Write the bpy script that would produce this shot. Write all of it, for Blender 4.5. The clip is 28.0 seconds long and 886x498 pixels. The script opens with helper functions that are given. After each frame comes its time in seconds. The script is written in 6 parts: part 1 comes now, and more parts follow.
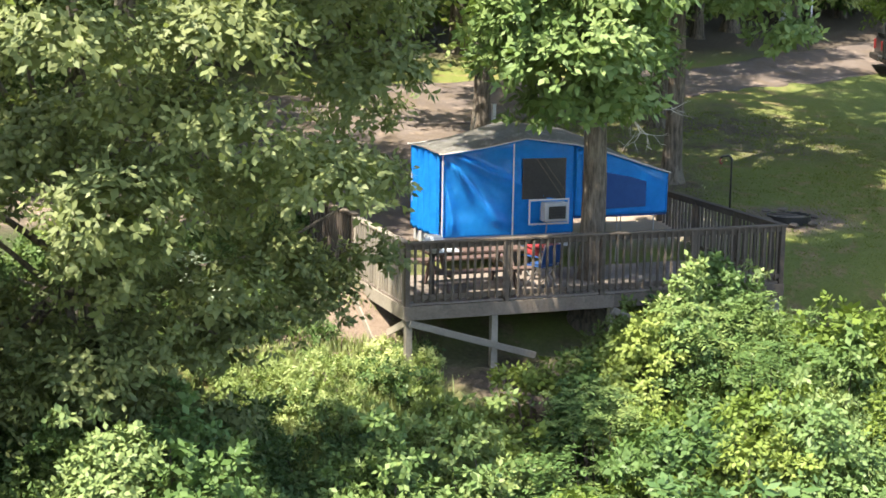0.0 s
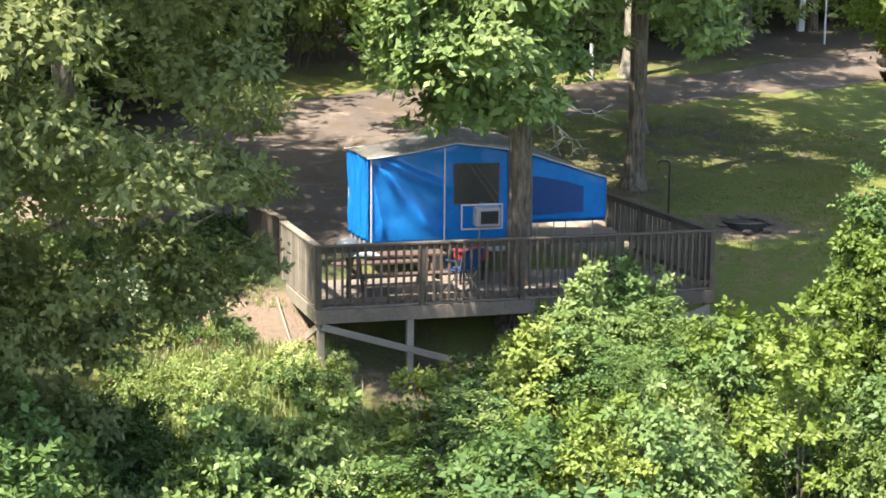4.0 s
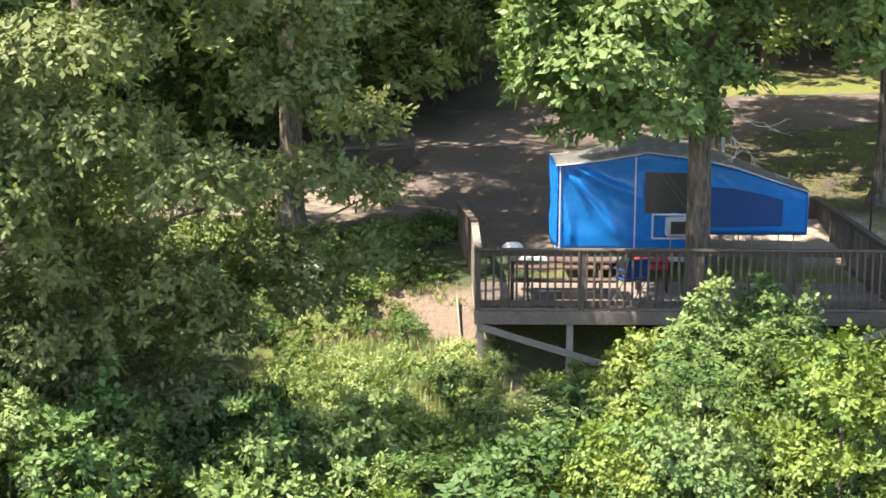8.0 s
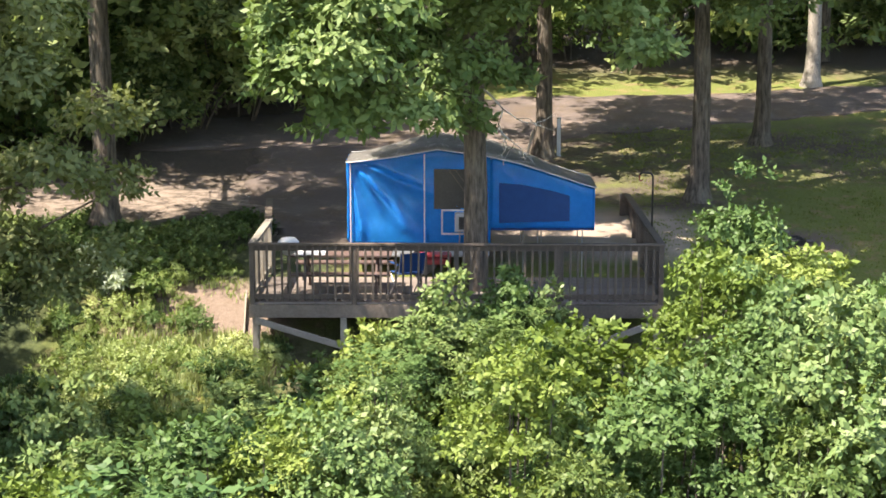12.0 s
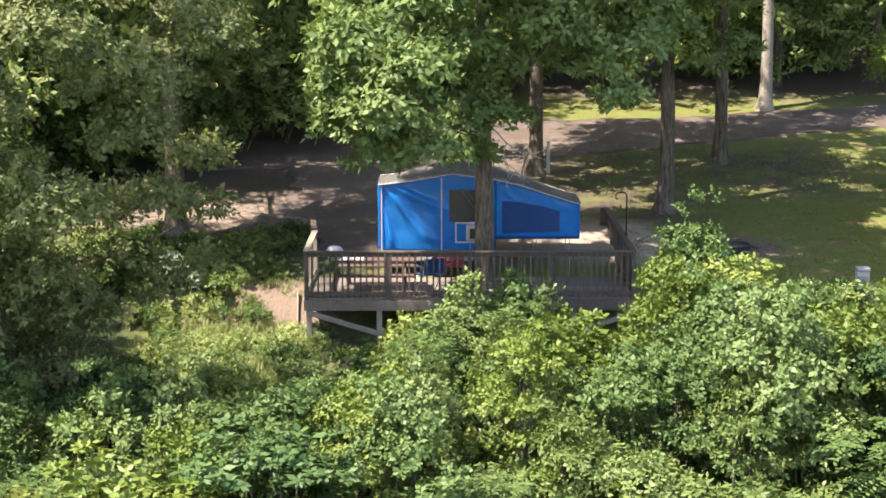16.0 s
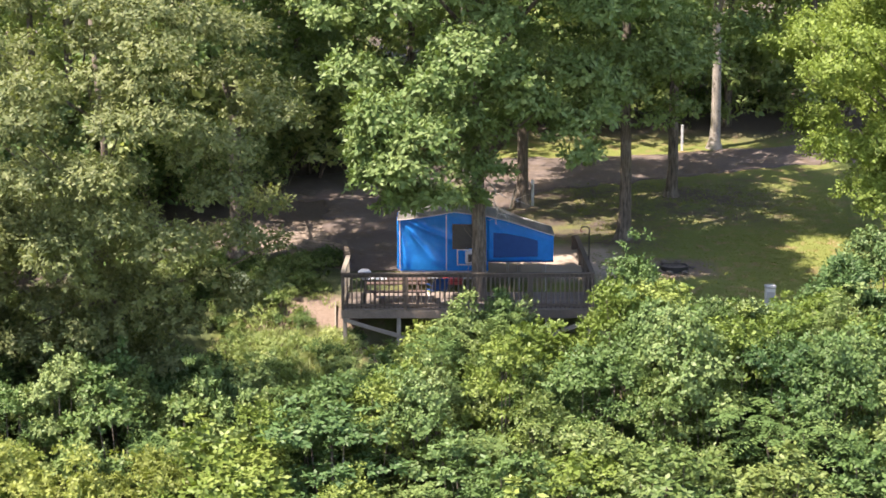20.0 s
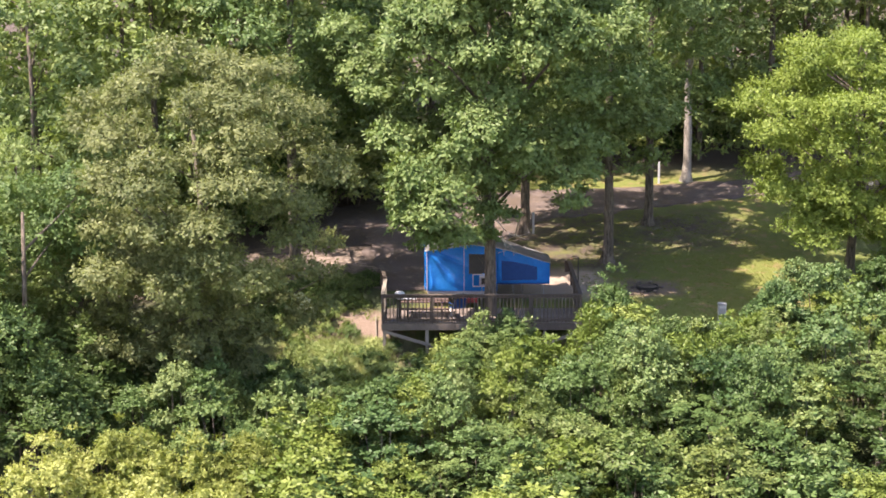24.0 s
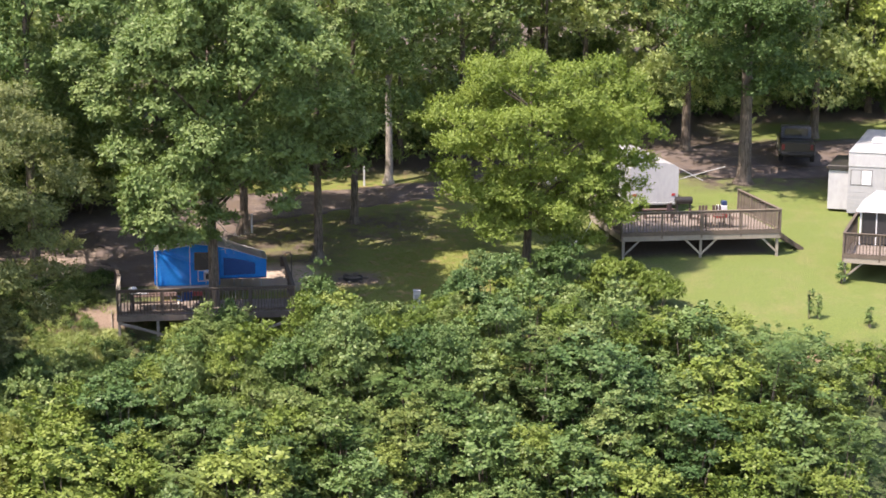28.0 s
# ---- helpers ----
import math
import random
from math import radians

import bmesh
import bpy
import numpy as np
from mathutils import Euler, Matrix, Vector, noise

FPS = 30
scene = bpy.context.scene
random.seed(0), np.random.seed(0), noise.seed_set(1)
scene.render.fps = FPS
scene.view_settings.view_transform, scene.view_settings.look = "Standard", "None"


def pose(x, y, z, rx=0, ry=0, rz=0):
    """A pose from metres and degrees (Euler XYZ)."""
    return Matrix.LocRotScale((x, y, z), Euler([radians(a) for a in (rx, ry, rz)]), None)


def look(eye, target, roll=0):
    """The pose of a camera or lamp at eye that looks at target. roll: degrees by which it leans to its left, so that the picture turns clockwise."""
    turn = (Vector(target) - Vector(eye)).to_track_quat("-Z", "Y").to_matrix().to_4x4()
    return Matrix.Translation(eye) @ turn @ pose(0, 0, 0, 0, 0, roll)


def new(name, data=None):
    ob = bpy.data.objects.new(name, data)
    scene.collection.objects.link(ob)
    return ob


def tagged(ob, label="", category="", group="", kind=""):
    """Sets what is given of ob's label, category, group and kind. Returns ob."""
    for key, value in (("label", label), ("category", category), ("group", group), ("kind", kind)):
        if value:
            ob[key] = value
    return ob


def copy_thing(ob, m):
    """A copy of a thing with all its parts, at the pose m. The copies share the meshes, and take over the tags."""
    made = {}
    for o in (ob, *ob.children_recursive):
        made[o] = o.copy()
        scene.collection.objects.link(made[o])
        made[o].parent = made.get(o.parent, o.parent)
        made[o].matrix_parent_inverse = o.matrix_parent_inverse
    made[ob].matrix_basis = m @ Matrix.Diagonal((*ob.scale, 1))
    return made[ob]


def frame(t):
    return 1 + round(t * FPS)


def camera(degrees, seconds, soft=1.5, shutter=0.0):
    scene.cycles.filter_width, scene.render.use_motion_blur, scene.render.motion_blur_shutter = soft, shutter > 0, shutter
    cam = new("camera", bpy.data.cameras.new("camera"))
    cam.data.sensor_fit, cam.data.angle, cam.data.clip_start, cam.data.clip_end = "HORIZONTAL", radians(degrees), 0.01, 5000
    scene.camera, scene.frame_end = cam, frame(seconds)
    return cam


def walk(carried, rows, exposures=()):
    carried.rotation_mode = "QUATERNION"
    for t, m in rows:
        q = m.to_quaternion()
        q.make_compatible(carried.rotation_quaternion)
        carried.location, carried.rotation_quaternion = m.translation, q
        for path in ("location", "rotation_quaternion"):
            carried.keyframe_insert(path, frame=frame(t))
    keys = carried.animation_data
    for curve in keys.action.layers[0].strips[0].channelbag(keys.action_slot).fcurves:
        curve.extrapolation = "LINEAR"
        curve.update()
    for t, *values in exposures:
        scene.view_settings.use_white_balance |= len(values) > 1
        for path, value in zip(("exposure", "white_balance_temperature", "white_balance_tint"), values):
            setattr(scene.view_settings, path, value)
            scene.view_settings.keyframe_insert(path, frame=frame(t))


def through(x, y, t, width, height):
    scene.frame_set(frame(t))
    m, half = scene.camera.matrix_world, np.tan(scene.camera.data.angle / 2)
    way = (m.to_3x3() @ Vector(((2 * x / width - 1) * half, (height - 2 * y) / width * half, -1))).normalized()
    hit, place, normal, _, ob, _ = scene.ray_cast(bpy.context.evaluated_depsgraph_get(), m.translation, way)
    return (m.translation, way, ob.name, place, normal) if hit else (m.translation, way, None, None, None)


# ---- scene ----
cam = camera(29.0, 28.0, 1.7)
PATH = [
    (0, (-9.509, -26.908, 6.068), (-8.814, -25.066, 5.716), 0.9),
    (0.5, (-9.459, -26.916, 5.974), (-8.762, -25.073, 5.63), 0.6),
    (1, (-9.326, -26.987, 5.934), (-8.629, -25.144, 5.593), 0.6),
    (1.5, (-9.043, -27.138, 5.947), (-8.345, -25.295, 5.607), 0.6),
    (2, (-8.644, -27.383, 5.964), (-7.948, -25.54, 5.623), 0.6),
    (2.5, (-8.222, -27.625, 5.993), (-7.57, -25.765, 5.652), 0.7),
    (3, (-7.653, -27.693, 5.96), (-7.031, -25.822, 5.62), 0.7),
    (3.5, (-7.049, -27.713, 5.957), (-6.442, -25.838, 5.617), 0.6),
    (5.5, (-4.477, -28.786, 5.981), (-4.007, -26.872, 5.642), 0.7),
    (6, (-3.936, -28.788, 5.985), (-3.487, -26.869, 5.645), 0.8),
    (6.5, (-3.261, -28.869, 5.973), (-2.844, -26.943, 5.635), 0.8),
    (7, (-2.82, -29.338, 6.113), (-2.52, -27.391, 5.77), 1.0),
    (7.5, (-1.937, -29.416, 6.21), (-1.843, -27.449, 5.863), 0.4),
    (8, (-0.753, -29.516, 6.272), (-0.744, -27.547, 5.924), 0.3),
    (8.5, (0.568, -29.605, 6.164), (0.557, -27.634, 5.823), -0.0),
    (9, (1.796, -29.688, 6.035), (1.77, -27.716, 5.702), 0.0),
    (9.5, (2.792, -29.778, 6.015), (2.763, -27.806, 5.682), -0.0),
    (10, (3.454, -29.741, 6.018), (3.434, -27.769, 5.684), -0.1),
    (10.5, (3.712, -29.723, 6.112), (3.698, -27.752, 5.77), 0.0),
    (11, (3.529, -29.846, 6.255), (3.529, -27.877, 5.906), 0.0),
    (11.5, (3.698, -29.887, 6.173), (3.685, -27.917, 5.831), 0.0),
    (12, (3.743, -30.15, 6.154), (3.722, -28.179, 5.815), -0.0),
    (12.5, (3.691, -30.557, 6.237), (3.669, -28.587, 5.896), -0.0),
    (13, (3.555, -31.139, 6.384), (3.537, -29.17, 6.034), 0.0),
    (13.5, (3.249, -32.021, 6.592), (3.246, -30.054, 6.232), 0.2),
    (15.5, (3.026, -36.366, 7.522), (3.026, -34.398, 7.169), -0.0),
    (16, (3.006, -37.65, 7.725), (3.009, -35.68, 7.379), -0.1),
    (16.5, (2.989, -38.896, 7.963), (2.994, -36.927, 7.615), -0.1),
    (17, (3.051, -40.226, 8.252), (3.054, -38.257, 7.902), -0.1),
    (17.5, (3.025, -41.627, 8.55), (3.03, -39.658, 8.198), -0.0),
    (18, (2.971, -43.12, 8.873), (2.977, -41.151, 8.52), 0.0),
    (18.5, (2.967, -44.625, 9.261), (2.973, -42.656, 8.908), 0.1),
    (19, (2.995, -46.203, 9.709), (2.998, -44.234, 9.356), 0.0),
    (19.5, (3.069, -47.76, 10.167), (3.067, -45.792, 9.813), -0.1),
    (20, (3.063, -49.199, 10.628), (3.058, -47.231, 10.274), -0.1),
    (20.5, (2.853, -50.641, 11.005), (2.852, -48.672, 10.652), -0.0),
    (21, (2.657, -52.125, 11.395), (2.661, -50.156, 11.042), -0.2),
    (21.5, (2.439, -53.635, 11.773), (2.448, -51.667, 11.421), -0.1),
    (22, (2.229, -55.244, 12.114), (2.243, -53.275, 11.765), -0.3),
    (22.5, (2.093, -56.955, 12.459), (2.108, -54.985, 12.113), -0.2),
    (24.5, (2.691, -63.528, 14.966), (2.675, -61.564, 14.589), -0.3),
    (25, (2.745, -65.179, 15.133), (2.728, -63.215, 14.756), -0.4),
    (25.5, (2.699, -66.761, 15.313), (2.687, -64.797, 14.935), -0.2),
    (26, (2.614, -68.269, 15.486), (2.617, -66.305, 15.108), -0.3),
    (26.5, (2.509, -69.506, 15.656), (2.528, -67.543, 15.276), -0.2),
    (27, (2.462, -70.228, 15.829), (2.562, -68.267, 15.449), -0.0),
    (27.5, (2.473, -70.587, 15.99), (2.666, -68.632, 15.612), 0.1),
    (28, (2.488, -70.851, 16.116), (2.795, -68.911, 15.742), 0.2),
]
walk(cam, [(t, look(eye, target, roll)) for t, eye, target, roll in PATH], [(0, 2.08, 7200, 9), (9, 2.07, 7270, 12), (13, 1.98, 7300, 15), (20, 1.86, 7250, 20), (26, 1.68, 7300, 26), (28, 1.47, 7200, 22)])


# ---- world and sun ----
SUN_AZ, SUN_EL = 241.0, 60.0     # 0 is +y, clockwise; the sun stands high to the left of the deck, a little before it
world = bpy.data.worlds.new("sky")
scene.world = world
world.use_nodes = True
sky = world.node_tree.nodes.new("ShaderNodeTexSky")
sky.sky_type, sky.sun_disc = "NISHITA", False
sky.sun_elevation, sky.sun_rotation = radians(SUN_EL), radians(SUN_AZ)
back = world.node_tree.nodes["Background"]
back.inputs["Strength"].default_value = 0.15
world.node_tree.links.new(sky.outputs["Color"], back.inputs["Color"])
sun_data = bpy.data.lights.new("sun", "SUN")
sun_data.energy, sun_data.angle, sun_data.color = 4.8, radians(0.55), (1.0, 0.95, 0.86)
to_sun = Vector((math.sin(radians(SUN_AZ)) * math.cos(radians(SUN_EL)), math.cos(radians(SUN_AZ)) * math.cos(radians(SUN_EL)), math.sin(radians(SUN_EL))))
sun = new("sun", sun_data)
sun.matrix_world = look(to_sun * 60, (0, 0, 0))

# ---- materials ----
rng = np.random.default_rng(7)


def mat(name, rough=0.7, metal=0.0):
    m = bpy.data.materials.new(name)
    m.use_nodes = True
    nt = m.node_tree
    b = nt.nodes["Principled BSDF"]
    b.inputs["Roughness"].default_value = rough
    b.inputs["Metallic"].default_value = metal
    return m, nt, b


def node(nt, kind, **vals):
    n = nt.nodes.new(kind)
    for k, v in vals.items():
        n.inputs[k].default_value = v
    return n


def ramp(nt, stops, fac):
    r = nt.nodes.new("ShaderNodeValToRGB")
    while len(r.color_ramp.elements) < len(stops):
        r.color_ramp.elements.new(0.5)
    for e, (p, c) in zip(r.color_ramp.elements, stops):
        e.position, e.color = p, (*c, 1)
    nt.links.new(fac, r.inputs["Fac"])
    return r.outputs["Color"]


def coords(nt, kind="Object", scale=(1, 1, 1)):
    tc = nt.nodes.new("ShaderNodeTexCoord")
    mp = nt.nodes.new("ShaderNodeMapping")
    mp.inputs["Scale"].default_value = scale
    nt.links.new(tc.outputs[kind], mp.inputs["Vector"])
    return mp.outputs["Vector"]


def world_pos(nt, scale=(1, 1, 1)):
    g = nt.nodes.new("ShaderNodeNewGeometry")
    mp = nt.nodes.new("ShaderNodeMapping")
    mp.inputs["Scale"].default_value = scale
    nt.links.new(g.outputs["Position"], mp.inputs["Vector"])
    return mp.outputs["Vector"]


def noise_tex(nt, vec, scale, detail=6.0, rough=0.6):
    n = node(nt, "ShaderNodeTexNoise", Scale=scale, Detail=detail, Roughness=rough)
    nt.links.new(vec, n.inputs["Vector"])
    return n.outputs["Fac"]


def mixc(nt, fac, a, b, mode="MIX"):
    m = nt.nodes.new("ShaderNodeMix")
    m.data_type, m.blend_type = "RGBA", mode
    for sock, v in ((m.inputs[0], fac), (m.inputs[6], a), (m.inputs[7], b)):
        if isinstance(v, (int, float)):
            sock.default_value = v
        elif isinstance(v, tuple):
            sock.default_value = (*v, 1)
        else:
            nt.links.new(v, sock)
    return m.outputs[2]


def bump(nt, b, height, strength=0.3, dist=0.02):
    n = node(nt, "ShaderNodeBump", Strength=strength, Distance=dist)
    nt.links.new(height, n.inputs["Height"])
    nt.links.new(n.outputs["Normal"], b.inputs["Normal"])


def surface(name, dark, light, scale=6.0, rough=0.7, metal=0.0, bump_s=0.2, stretch=(1, 1, 1), spots=None, vary=0.25):
    """A two-scale mottled surface; each object differs a little by its own random value."""
    m, nt, b = mat(name, rough, metal)
    v = coords(nt, "Object", stretch)
    fine, broad = noise_tex(nt, v, scale * 5), noise_tex(nt, v, scale * 0.6, 3)
    col = mixc(nt, 0.45, ramp(nt, [(0.3, dark), (0.7, light)], fine), ramp(nt, [(0.3, dark), (0.72, light)], broad))
    if spots:
        col = mixc(nt, ramp(nt, [(0.56, (0, 0, 0)), (0.66, (1, 1, 1))], noise_tex(nt, v, scale * 1.7, 8, 0.7)), col, spots)
    info = nt.nodes.new("ShaderNodeObjectInfo")
    shade = node(nt, "ShaderNodeMapRange")
    shade.inputs["To Min"].default_value, shade.inputs["To Max"].default_value = 1 - vary, 1 + vary * 0.6
    nt.links.new(info.outputs["Random"], shade.inputs["Value"])
    hs = nt.nodes.new("ShaderNodeHueSaturation")
    nt.links.new(shade.outputs["Result"], hs.inputs["Value"])
    nt.links.new(col, hs.inputs["Color"])
    nt.links.new(hs.outputs["Color"], b.inputs["Base Color"])
    bump(nt, b, fine, bump_s, 0.01)
    return m


def leaf_mat(name, dark, mid, light, through=0.42):
    m, nt, b = mat(name, 0.5)
    g = nt.nodes.new("ShaderNodeNewGeometry")
    broad = noise_tex(nt, world_pos(nt), 0.55, 3)
    info = nt.nodes.new("ShaderNodeObjectInfo")
    mix = node(nt, "ShaderNodeMath")
    mix.operation = "MULTIPLY_ADD"
    nt.links.new(g.outputs["Random Per Island"], mix.inputs[0])
    mix.inputs[1].default_value = 0.2
    sub = node(nt, "ShaderNodeMath")
    sub.operation = "MULTIPLY_ADD"
    nt.links.new(broad, sub.inputs[0])
    sub.inputs[1].default_value = 0.5
    off = node(nt, "ShaderNodeMath")
    off.operation = "MULTIPLY"
    nt.links.new(info.outputs["Random"], off.inputs[0])
    off.inputs[1].default_value = 0.42
    nt.links.new(off.outputs[0], sub.inputs[2])
    nt.links.new(sub.outputs[0], mix.inputs[2])
    dark, mid, light = [(r, g_, b_ * 1.12) for r, g_, b_ in (dark, mid, light)]
    col = ramp(nt, [(0.2, dark), (0.55, mid), (0.92, light)], mix.outputs[0])
    nt.links.new(col, b.inputs["Base Color"])
    b.inputs["Specular IOR Level"].default_value = 0.22
    tr = nt.nodes.new("ShaderNodeBsdfTranslucent")
    warm = mixc(nt, 1.0, col, (0.95, 1.0, 0.55), "MULTIPLY")
    nt.links.new(warm, tr.inputs["Color"])
    ms = nt.nodes.new("ShaderNodeMixShader")
    ms.inputs[0].default_value = through
    out = nt.nodes["Material Output"]
    nt.links.new(b.outputs[0], ms.inputs[1])
    nt.links.new(tr.outputs[0], ms.inputs[2])
    nt.links.new(ms.outputs[0], out.inputs["Surface"])
    return m


M = {}
M["leaf_oak"] = leaf_mat("oak_leaves", (0.034, 0.072, 0.019), (0.096, 0.158, 0.046), (0.225, 0.29, 0.098), 0.33)
M["leaf_olive"] = leaf_mat("olive_leaves", (0.09, 0.118, 0.043), (0.238, 0.264, 0.10), (0.46, 0.47, 0.205), 0.42)
M["leaf_dull"] = leaf_mat("dull_green_leaves", (0.024, 0.052, 0.013), (0.07, 0.115, 0.028), (0.155, 0.195, 0.052), 0.22)
M["leaf_brush"] = leaf_mat("brush_leaves", (0.028, 0.064, 0.016), (0.088, 0.146, 0.04), (0.205, 0.25, 0.078), 0.22)
M["leaf_bright"] = leaf_mat("bright_leaves", (0.05, 0.09, 0.015), (0.118, 0.168, 0.03), (0.205, 0.252, 0.062), 0.25)
M["leaf_vine"] = leaf_mat("vine_leaves", (0.032, 0.07, 0.017), (0.094, 0.153, 0.044), (0.205, 0.255, 0.09), 0.22)
M["leaf_blue"] = leaf_mat("blue_green_leaves", (0.024, 0.058, 0.016), (0.064, 0.12, 0.036), (0.162, 0.222, 0.074), 0.22)
M["leaf_lawn"] = leaf_mat("light_green_leaves", (0.088, 0.138, 0.026), (0.205, 0.276, 0.056), (0.40, 0.465, 0.125), 0.42)
M["leaf_yellow"] = leaf_mat("yellow_green_leaves", (0.12, 0.15, 0.03), (0.26, 0.30, 0.075), (0.45, 0.47, 0.16), 0.4)
M["leaf_weed"] = leaf_mat("weed_leaves", (0.10, 0.155, 0.042), (0.225, 0.29, 0.09), (0.42, 0.47, 0.19), 0.4)
M["leaf_pale"] = leaf_mat("pale_leaves", (0.12, 0.17, 0.08), (0.24, 0.30, 0.17), (0.45, 0.50, 0.36))
M["leaf_far"] = leaf_mat("woodland_leaves", (0.075, 0.13, 0.046), (0.215, 0.285, 0.10), (0.43, 0.475, 0.185), 0.46)
M["lawn_blade"] = leaf_mat("lawn_blades", (0.055, 0.085, 0.012), (0.125, 0.16, 0.03), (0.24, 0.25, 0.065), 0.3)
M["grass_blade"] = leaf_mat("grass_blades", (0.10, 0.14, 0.042), (0.21, 0.26, 0.09), (0.36, 0.38, 0.18))
M["bark_pale"] = surface("pale_bark", (0.13, 0.115, 0.10), (0.38, 0.35, 0.31), 2.4, 0.9, 0, 0.6, (2, 2, 0.9), (0.07, 0.058, 0.05))
M["twig"] = surface("dead_wood", (0.40, 0.36, 0.32), (0.66, 0.62, 0.56), 5, 0.9)
# Deck lumber in shaded, middle and sunlit tones; light painted into the colour.
M["wood"] = surface("weathered_lumber", (0.05, 0.039, 0.031), (0.12, 0.094, 0.074), 5, 0.85, 0, 0.35, (1, 1, 1), (0.055, 0.05, 0.038))
M["wood_mid"] = surface("grey_brown_lumber", (0.085, 0.067, 0.052), (0.175, 0.142, 0.114), 5, 0.85, 0, 0.35, (1, 1, 1), (0.09, 0.08, 0.064))
M["wood_pale"] = surface("sunlit_pale_lumber", (0.18, 0.157, 0.128), (0.30, 0.272, 0.23), 4, 0.85, 0, 0.3, (1, 1, 1), (0.22, 0.20, 0.16))
M["plank"] = surface("deck_planks", (0.115, 0.093, 0.08), (0.235, 0.195, 0.17), 4, 0.85, 0, 0.3, (0.4, 3, 1), (0.13, 0.11, 0.09))
M["brown_wood"] = surface("brown_stained_wood", (0.06, 0.036, 0.031), (0.12, 0.076, 0.064), 5, 0.7, 0, 0.2, (0.5, 3, 1))
M["canvas"] = surface("blue_tarp_canvas", (0.004, 0.215, 0.66), (0.010, 0.29, 0.80), 2, 0.27, 0, 0.12, (1, 1, 1), None, 0.05)
M["canvas_dark"] = surface("navy_mesh_screen", (0.002, 0.032, 0.125), (0.005, 0.05, 0.18), 12, 0.85, 0, 0.1, (1, 1, 1), None, 0.05)
M["screen"] = surface("black_window_screen", (0.012, 0.012, 0.014), (0.035, 0.034, 0.036), 6, 0.35, 0, 0.1, (1, 1, 1), None, 0.05)
M["roof_fabric"] = surface("grey_roof_vinyl", (0.14, 0.137, 0.13), (0.26, 0.255, 0.24), 2.5, 0.55, 0, 0.15, (1, 1, 1), (0.36, 0.355, 0.335), 0.05)
M["white_trim"] = surface("white_vinyl", (0.42, 0.435, 0.46), (0.58, 0.59, 0.61), 4, 0.45, 0, 0.08, (1, 1, 1), None, 0.06)
M["white_paint"] = surface("white_metal_panel", (0.28, 0.29, 0.305), (0.375, 0.385, 0.40), 1.2, 0.35, 0, 0.05, (1, 1, 0.4), None, 0.05)
M["grey_paint"] = surface("grey_metal_panel", (0.24, 0.25, 0.26), (0.34, 0.35, 0.36), 1.2, 0.4, 0, 0.05, (1, 1, 0.4), None, 0.05)
M["pedestal"] = surface("weathered_grey_metal", (0.34, 0.35, 0.35), (0.50, 0.51, 0.51), 2, 0.5, 0, 0.05)
M["black_metal"] = surface("black_painted_metal", (0.012, 0.012, 0.012), (0.04, 0.036, 0.033), 8, 0.5, 0.2, 0.1)
M["steel"] = surface("galvanised_steel", (0.35, 0.35, 0.35), (0.55, 0.55, 0.54), 8, 0.4, 0.8, 0.05)
M["red"] = surface("red_plastic", (0.2, 0.02, 0.022), (0.3, 0.035, 0.038), 3, 0.4, 0, 0.05)
M["blue_plastic"] = surface("blue_plastic", (0.012, 0.028, 0.085), (0.026, 0.055, 0.145), 3, 0.4, 0, 0.05)
M["rubber"] = surface("tyre_rubber", (0.012, 0.012, 0.012), (0.035, 0.034, 0.033), 10, 0.85)
M["dark_glass"] = surface("tinted_glass", (0.010, 0.012, 0.014), (0.025, 0.028, 0.03), 1, 0.06, 0, 0.0)
M["stone"] = surface("fieldstone", (0.06, 0.048, 0.04), (0.15, 0.125, 0.105), 4, 0.9, 0, 0.5)
M["ash"] = surface("cold_ash", (0.05, 0.045, 0.04), (0.22, 0.18, 0.15), 5, 0.95, 0, 0.4)
M["rope"] = surface("white_hose", (0.55, 0.54, 0.50), (0.72, 0.71, 0.67), 5, 0.6)
M["dark_body"] = surface("dark_car_paint", (0.006, 0.007, 0.008), (0.014, 0.015, 0.017), 1, 0.3, 0.0, 0.0)
M["red_body"] = surface("dark_red_paint", (0.12, 0.01, 0.012), (0.20, 0.02, 0.022), 1, 0.3, 0.2, 0.0)



def bark_mat(name, deep, ridge, lichen):
    """Furrowed bark: stretched ridges, broad blotches and pale lichen."""
    m, nt, b = mat(name, 0.92)
    v = coords(nt, "Object", (1, 1, 0.16))
    furrow = noise_tex(nt, v, 16, 5, 0.65)
    col = ramp(nt, [(0.36, deep), (0.62, ridge)], furrow)
    blot = noise_tex(nt, coords(nt, "Object", (1, 1, 0.5)), 2.2, 6, 0.7)
    col = mixc(nt, ramp(nt, [(0.52, (0, 0, 0)), (0.68, (0.75, 0.75, 0.75))], blot), col, lichen)
    nt.links.new(col, b.inputs["Base Color"])
    bump(nt, b, furrow, 1.0, 0.05)
    return m


M["bark"] = bark_mat("furrowed_oak_bark", (0.03, 0.023, 0.018), (0.15, 0.122, 0.096), (0.17, 0.155, 0.125))


